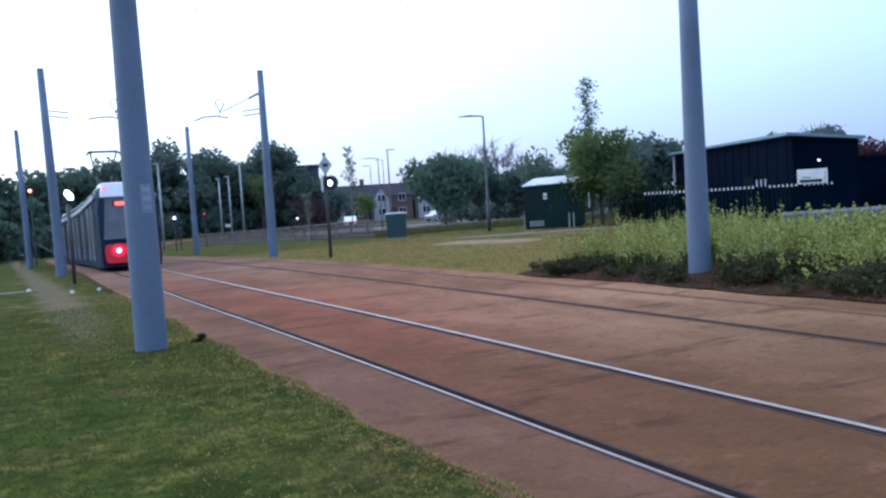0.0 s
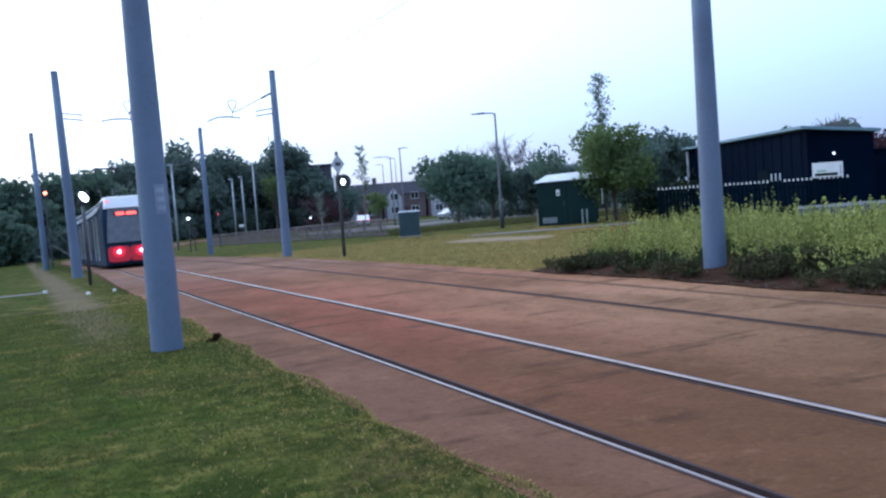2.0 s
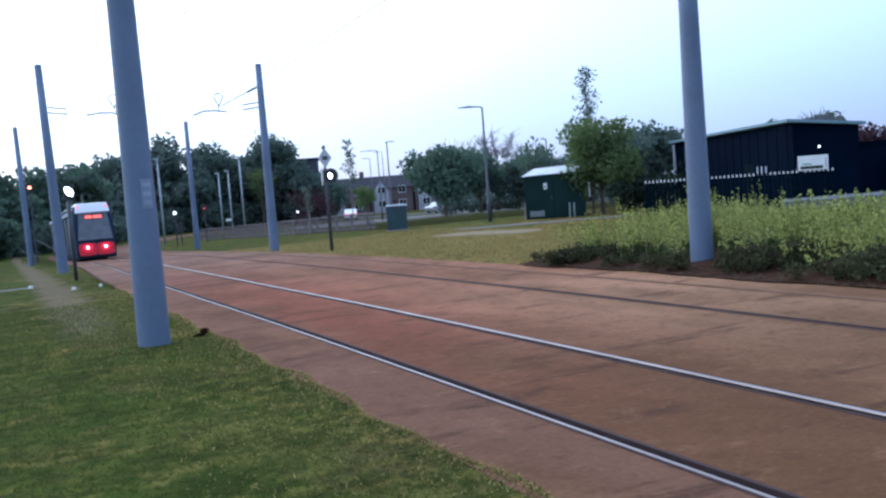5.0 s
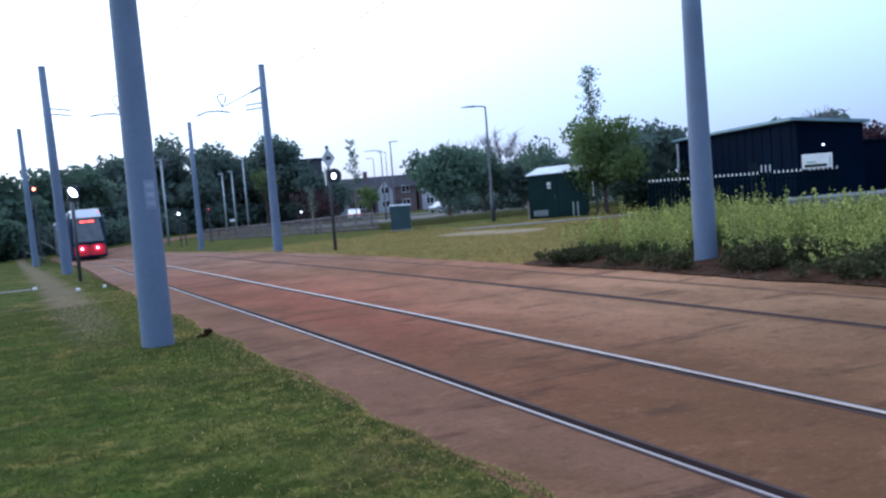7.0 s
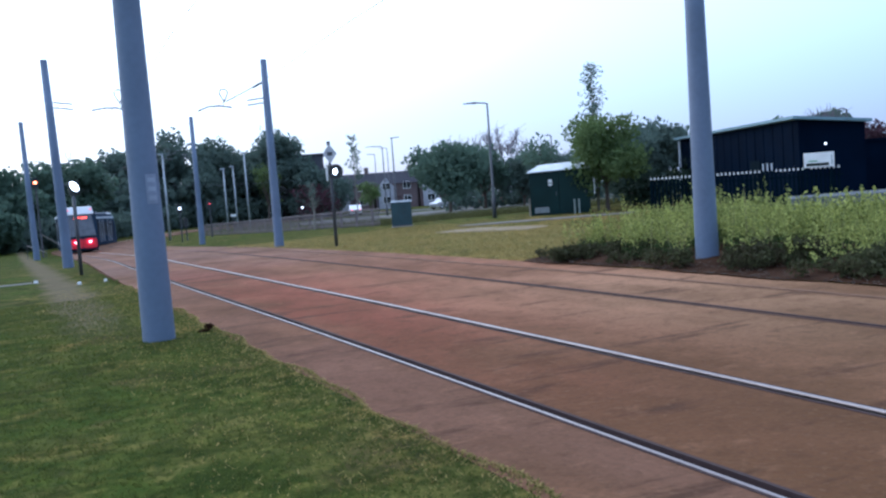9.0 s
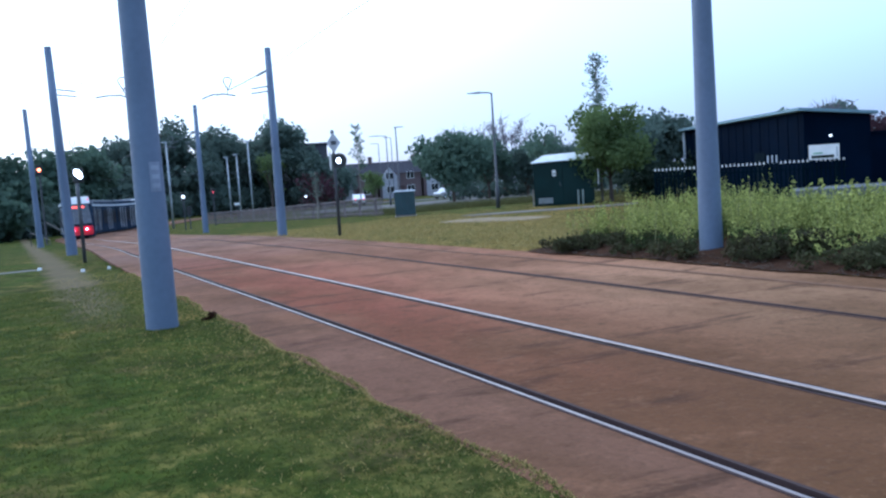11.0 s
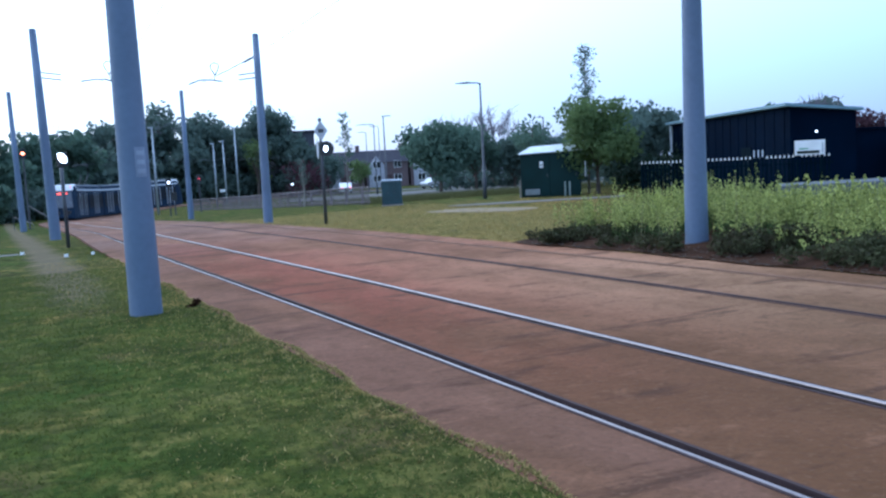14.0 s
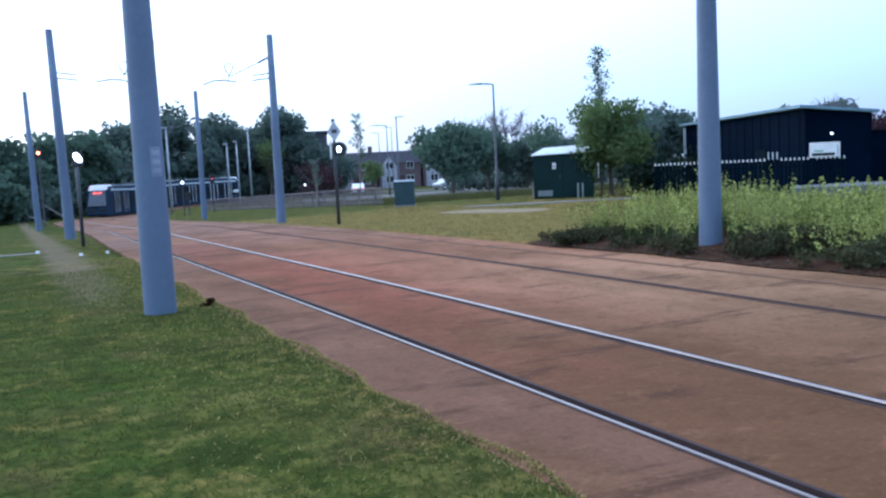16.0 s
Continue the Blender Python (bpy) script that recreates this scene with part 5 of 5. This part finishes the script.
def tram_section(tram, length, end):
    """One articulated body; x runs forward from its rear joint. end: -1 rear cab, 1 front cab, 0 middle."""
    lo, hi = 0.22, length - 0.22
    if end == -1:
        rings = [[(max(0, z - 0.9) * 0.30, y * (0.93 if z < 2.5 else 0.86), z) for _, y, z in ring(0, 0.72, 0.16, 3.06)], [(0.75 + max(0, z - 0.9) * 0.12, y, z) for _, y, z in ring(0, 0.8)], ring(1.6, 0.82)]
        rings.append(ring(hi, 0.82))
    elif end == 1:
        rings = [ring(lo, 0.82), ring(length - 1.6, 0.82), [(length - 0.75 - max(0, z - 0.9) * 0.12, y, z) for _, y, z in ring(0, 0.8)], [(length - max(0, z - 0.9) * 0.30, y * (0.93 if z < 2.5 else 0.86), z) for _, y, z in ring(0, 0.72, 0.16, 3.06)]]
    else:
        rings = [ring(lo, 0.82), ring(hi, 0.82)]
    b = part("body_section", Shape().loft([list(reversed(r)) for r in rings]), TRAM_DARK, tram, "dark grey tram body section", bevel=0.03)
    part("roof_equipment", Shape().box(2.2 if end == -1 else 0.5, length - (2.2 if end == 1 else 0.5), -0.8, 0.8, 3.08, 3.22), TRAM_ROOF, b, "grey roof equipment box", bevel=0.05)
    a0, a1 = (1.5 if end == -1 else 0.4), length - (1.5 if end == 1 else 0.4)
    for side in (-1, 1):
        y = side * (HALF + 0.006)
        y2 = side * (HALF + 0.012)
        y3 = side * (HALF + 0.03)
        part("window_band", Shape().box(a0, a1, min(y, y2), max(y, y2), 1.0, 2.3), SIDE_GLASS, b, "dark side glazing")
        n = 2 if length > 6 else 1
        part("cant_rail", Shape().box(a0 - 0.3, a1 + 0.3, min(y, y3), max(y, y3), 2.62, 2.80), TRAM_GREY, b, "silver band above the windows")
        for k in range(n):
            cx = a0 + (a1 - a0) * (k + 0.5) / n
            d = part("door", Shape().box(cx - 0.68, cx + 0.68, min(y, y3), max(y, y3), 0.35, 2.5), TRAM_DARK, b, "double passenger door")
            yy = side * (HALF + 0.036)
            for q in (-0.68, -0.06, 0.58):
                part("door_frame", Shape().box(cx + q, cx + q + 0.10, min(y3, yy), max(y3, yy), 0.4, 2.5), TRAM_GREY, d)
            for q in (-0.54, 0.08):
                part("door_pane", Shape().box(cx + q, cx + q + 0.44, min(y3, yy), max(y3, yy) - 0.002, 0.75, 2.3), SIDE_GLASS, d)
    if end:
        m = Matrix.Identity(4) if end == -1 else Matrix.Translation((length, 0, 0)) @ Matrix.Rotation(math.pi, 4, "Z")

        def on(name, shape, material, label="", bevel=0.0):
            return part(name, shape, material, b, label, bevel=bevel, m=m)

        sl = 0.30
        f = lambda z: max(0, z - 0.9) * sl
        on("windscreen", Shape().loft([[(f(1.15) - 0.012, -0.9, 1.15), (f(1.15) - 0.012, 0.9, 1.15), (f(2.64) - 0.012, 0.74, 2.64), (f(2.64) - 0.012, -0.74, 2.64)], [(f(1.15) + 0.03, -0.9, 1.15), (f(1.15) + 0.03, 0.9, 1.15), (f(2.64) + 0.03, 0.74, 2.64), (f(2.64) + 0.03, -0.74, 2.64)]]), mat("cab_glass", (0.10, 0.11, 0.13), 0.15), "grey sloping cab windscreen")
        on("roof_cap", Shape().loft([[(f(2.66) - 0.10, -0.90, 2.66), (f(2.66) - 0.10, 0.90, 2.66), (f(3.2) - 0.04, 0.80, 3.20), (f(3.2) - 0.04, -0.80, 3.20)], [(2.1, -1.06, 2.72), (2.1, 1.06, 2.72), (2.1, 0.82, 3.24), (2.1, -0.82, 3.24)]]), TRAM_WHITE, "white roof fairing over the cab", 0.05)
        for y in (-0.72, 0.72):
            on("marker_lamp", Shape().tube([(f(3.0) - 0.12, y, 2.98), (f(3.0) - 0.06, y, 2.98)], [0.04, 0.05], 10), RED_SMALL, "small red marker lamp")
        on("bumper", Shape().box(-0.14, 0.2, -0.88, 0.88, 0.24, 0.52), TRAM_DARK, "dark bumper", 0.08)
        on("destination_display", Shape().box(f(2.42) - 0.05, f(2.42) + 0.02, -0.5, 0.5, 2.34, 2.52), BLACK)
        for y0, y1 in ((-0.44, -0.02), (0.06, 0.42)):
            on("display_bar", Shape().box(f(2.42) - 0.065, f(2.42) - 0.052, y0, y1, 2.36, 2.49), RED_SIGN, "lit red display bar")
        for y in (-0.46, 0.46):
            on("lamp_housing", Shape().loft([[(-0.03, y + 0.26 * math.cos(a), 0.74 + 0.17 * math.sin(a)) for a in np.linspace(0, 2 * math.pi, 16, endpoint=False)], [(0.05, y + 0.28 * math.cos(a), 0.74 + 0.19 * math.sin(a)) for a in np.linspace(0, 2 * math.pi, 16, endpoint=False)]]), BLACK)
    return b


def tram():
    t = thing("tram", (0, 0, 0), "dark and silver articulated tram seen from its rear", "tram")
    secs = []
    for k, ln in enumerate(SECTIONS):
        secs.append(tram_section(t, ln, -1 if k == 0 else 1 if k == 4 else 0))
        if k < 4:
            part("gangway_bellows", Shape().loft([list(reversed([(x, y * s, z * s + (1 - s) * 1.6) for _, y, z in ring(0, 0.8)])) for x, s in ((ln - 0.25, 0.9), (ln - 0.1, 0.94), (ln, 0.9), (ln + 0.1, 0.94), (ln + 0.25, 0.9))]), RUBBER, secs[-1])
    # pantograph on the second section
    p = secs[1]
    part("pantograph", Shape().box(1.4, 2.6, -0.55, 0.55, 3.2, 3.3).tube([(2.0, -0.25, 3.28), (3.2, -0.34, 4.2), (2.1, -0.55, 5.16)], 0.045, 6).tube([(2.0, 0.25, 3.28), (3.2, 0.34, 4.2), (2.1, 0.55, 5.16)], 0.045, 6).tube([(2.1, -0.74, 5.06), (2.1, -0.6, 5.2), (2.1, 0.6, 5.2), (2.1, 0.74, 5.06)], 0.05, 6), DARKPOST, p, "dark pantograph raised to the wire")
    # bogies under the first, third and last section
    for k in (0, 2, 4):
        for dx in (-0.9, 0.9):
            part("wheelset", Shape().tube([(SECTIONS[k] / 2 + dx, -0.76, 0.3), (SECTIONS[k] / 2 + dx, 0.76, 0.3)], 0.29, 14), DARKPOST, secs[k])
    lamps = []
    oval = np.linspace(0, 2 * math.pi, 20, endpoint=False)
    for y in (-0.46, 0.46):
        # the two larger ovals are no lamps: they glow to imitate bloom
        for name, x, ry, rz, m, label in (("bloom_outer", -0.146, 0.455, 0.34, RED_BLOOM_DIM, "dim red glowing plate that imitates the lamp's bloom"), ("bloom_inner", -0.158, 0.28, 0.25, RED_BLOOM_MID, "red glowing plate that imitates the lamp's inner bloom"),
                                          ("tail_lamp", -0.17, 0.19, 0.16, RED_LENS, "lit red tail lamp"), ("lamp_core", -0.182, 0.075, 0.075, RED_CORE, "bright lamp core")):
            zc = 0.74 if rz < 0.3 else 0.64
            sq = lambda v: v if rz < 0.3 else math.copysign(abs(v) ** 0.4, v)
            lamps.append(part(name, Shape().loft([[(x - 0.010, y + 0.98 * ry * sq(math.cos(a)), zc + 0.98 * rz * sq(math.sin(a))) for a in oval], [(x, y + ry * sq(math.cos(a)), zc + rz * sq(math.sin(a))) for a in oval]]), m, secs[0], label))
    return t, secs, lamps


tram_thing, tram_secs, tram_lamps = tram()

# the rear end's distance along the track, by time
TAIL = [(0.0, 32.6), (1.0, 36.4), (2.0, 40.2), (3.0, 43.9), (4.0, 47.6), (5.0, 51.2), (6.0, 54.9), (7.0, 58.4), (8.0, 61.6), (9.0, 64.7), (10.0, 67.7), (11.0, 70.8), (12.0, 74.4), (13.0, 78.7), (14.0, 83.2), (15.0, 87.7), (16.0, 92.2)]


def chord(s0, s1):
    a, b = line(s0, 0), line(s1, 0)
    d = b - a
    yaw, tilt = math.atan2(d.y, d.x), -math.atan2(d.z, math.hypot(d.x, d.y))
    return Matrix.Translation(a) @ Matrix.Rotation(yaw, 4, "Z") @ Matrix.Rotation(tilt, 4, "Y")


def motions():
    base, per = [], [[] for _ in SECTIONS]
    for k in range(33):
        t = 0.5 * k
        s = float(np.interp(t, [a for a, _ in TAIL], [b for _, b in TAIL]))
        root = chord(s, s + SECTIONS[0])
        base.append((t, root))
        pos = s
        for j, ln in enumerate(SECTIONS):
            per[j].append((t, root.inverted() @ chord(pos, pos + ln)))
            pos += ln
    walk(tram_thing, base)
    for ob, rows in zip(tram_secs, per):
        walk(ob, rows)
    # as the driver lets the brakes go, the lamps sink inside to imitate switching off
    for ob in tram_lamps:
        walk(ob, [(0.0, pose(0, 0, 0)), (12.1, pose(0, 0, 0)), (12.3, pose(0.6, 0, 0)), (16.0, pose(0.6, 0, 0))])


motions()
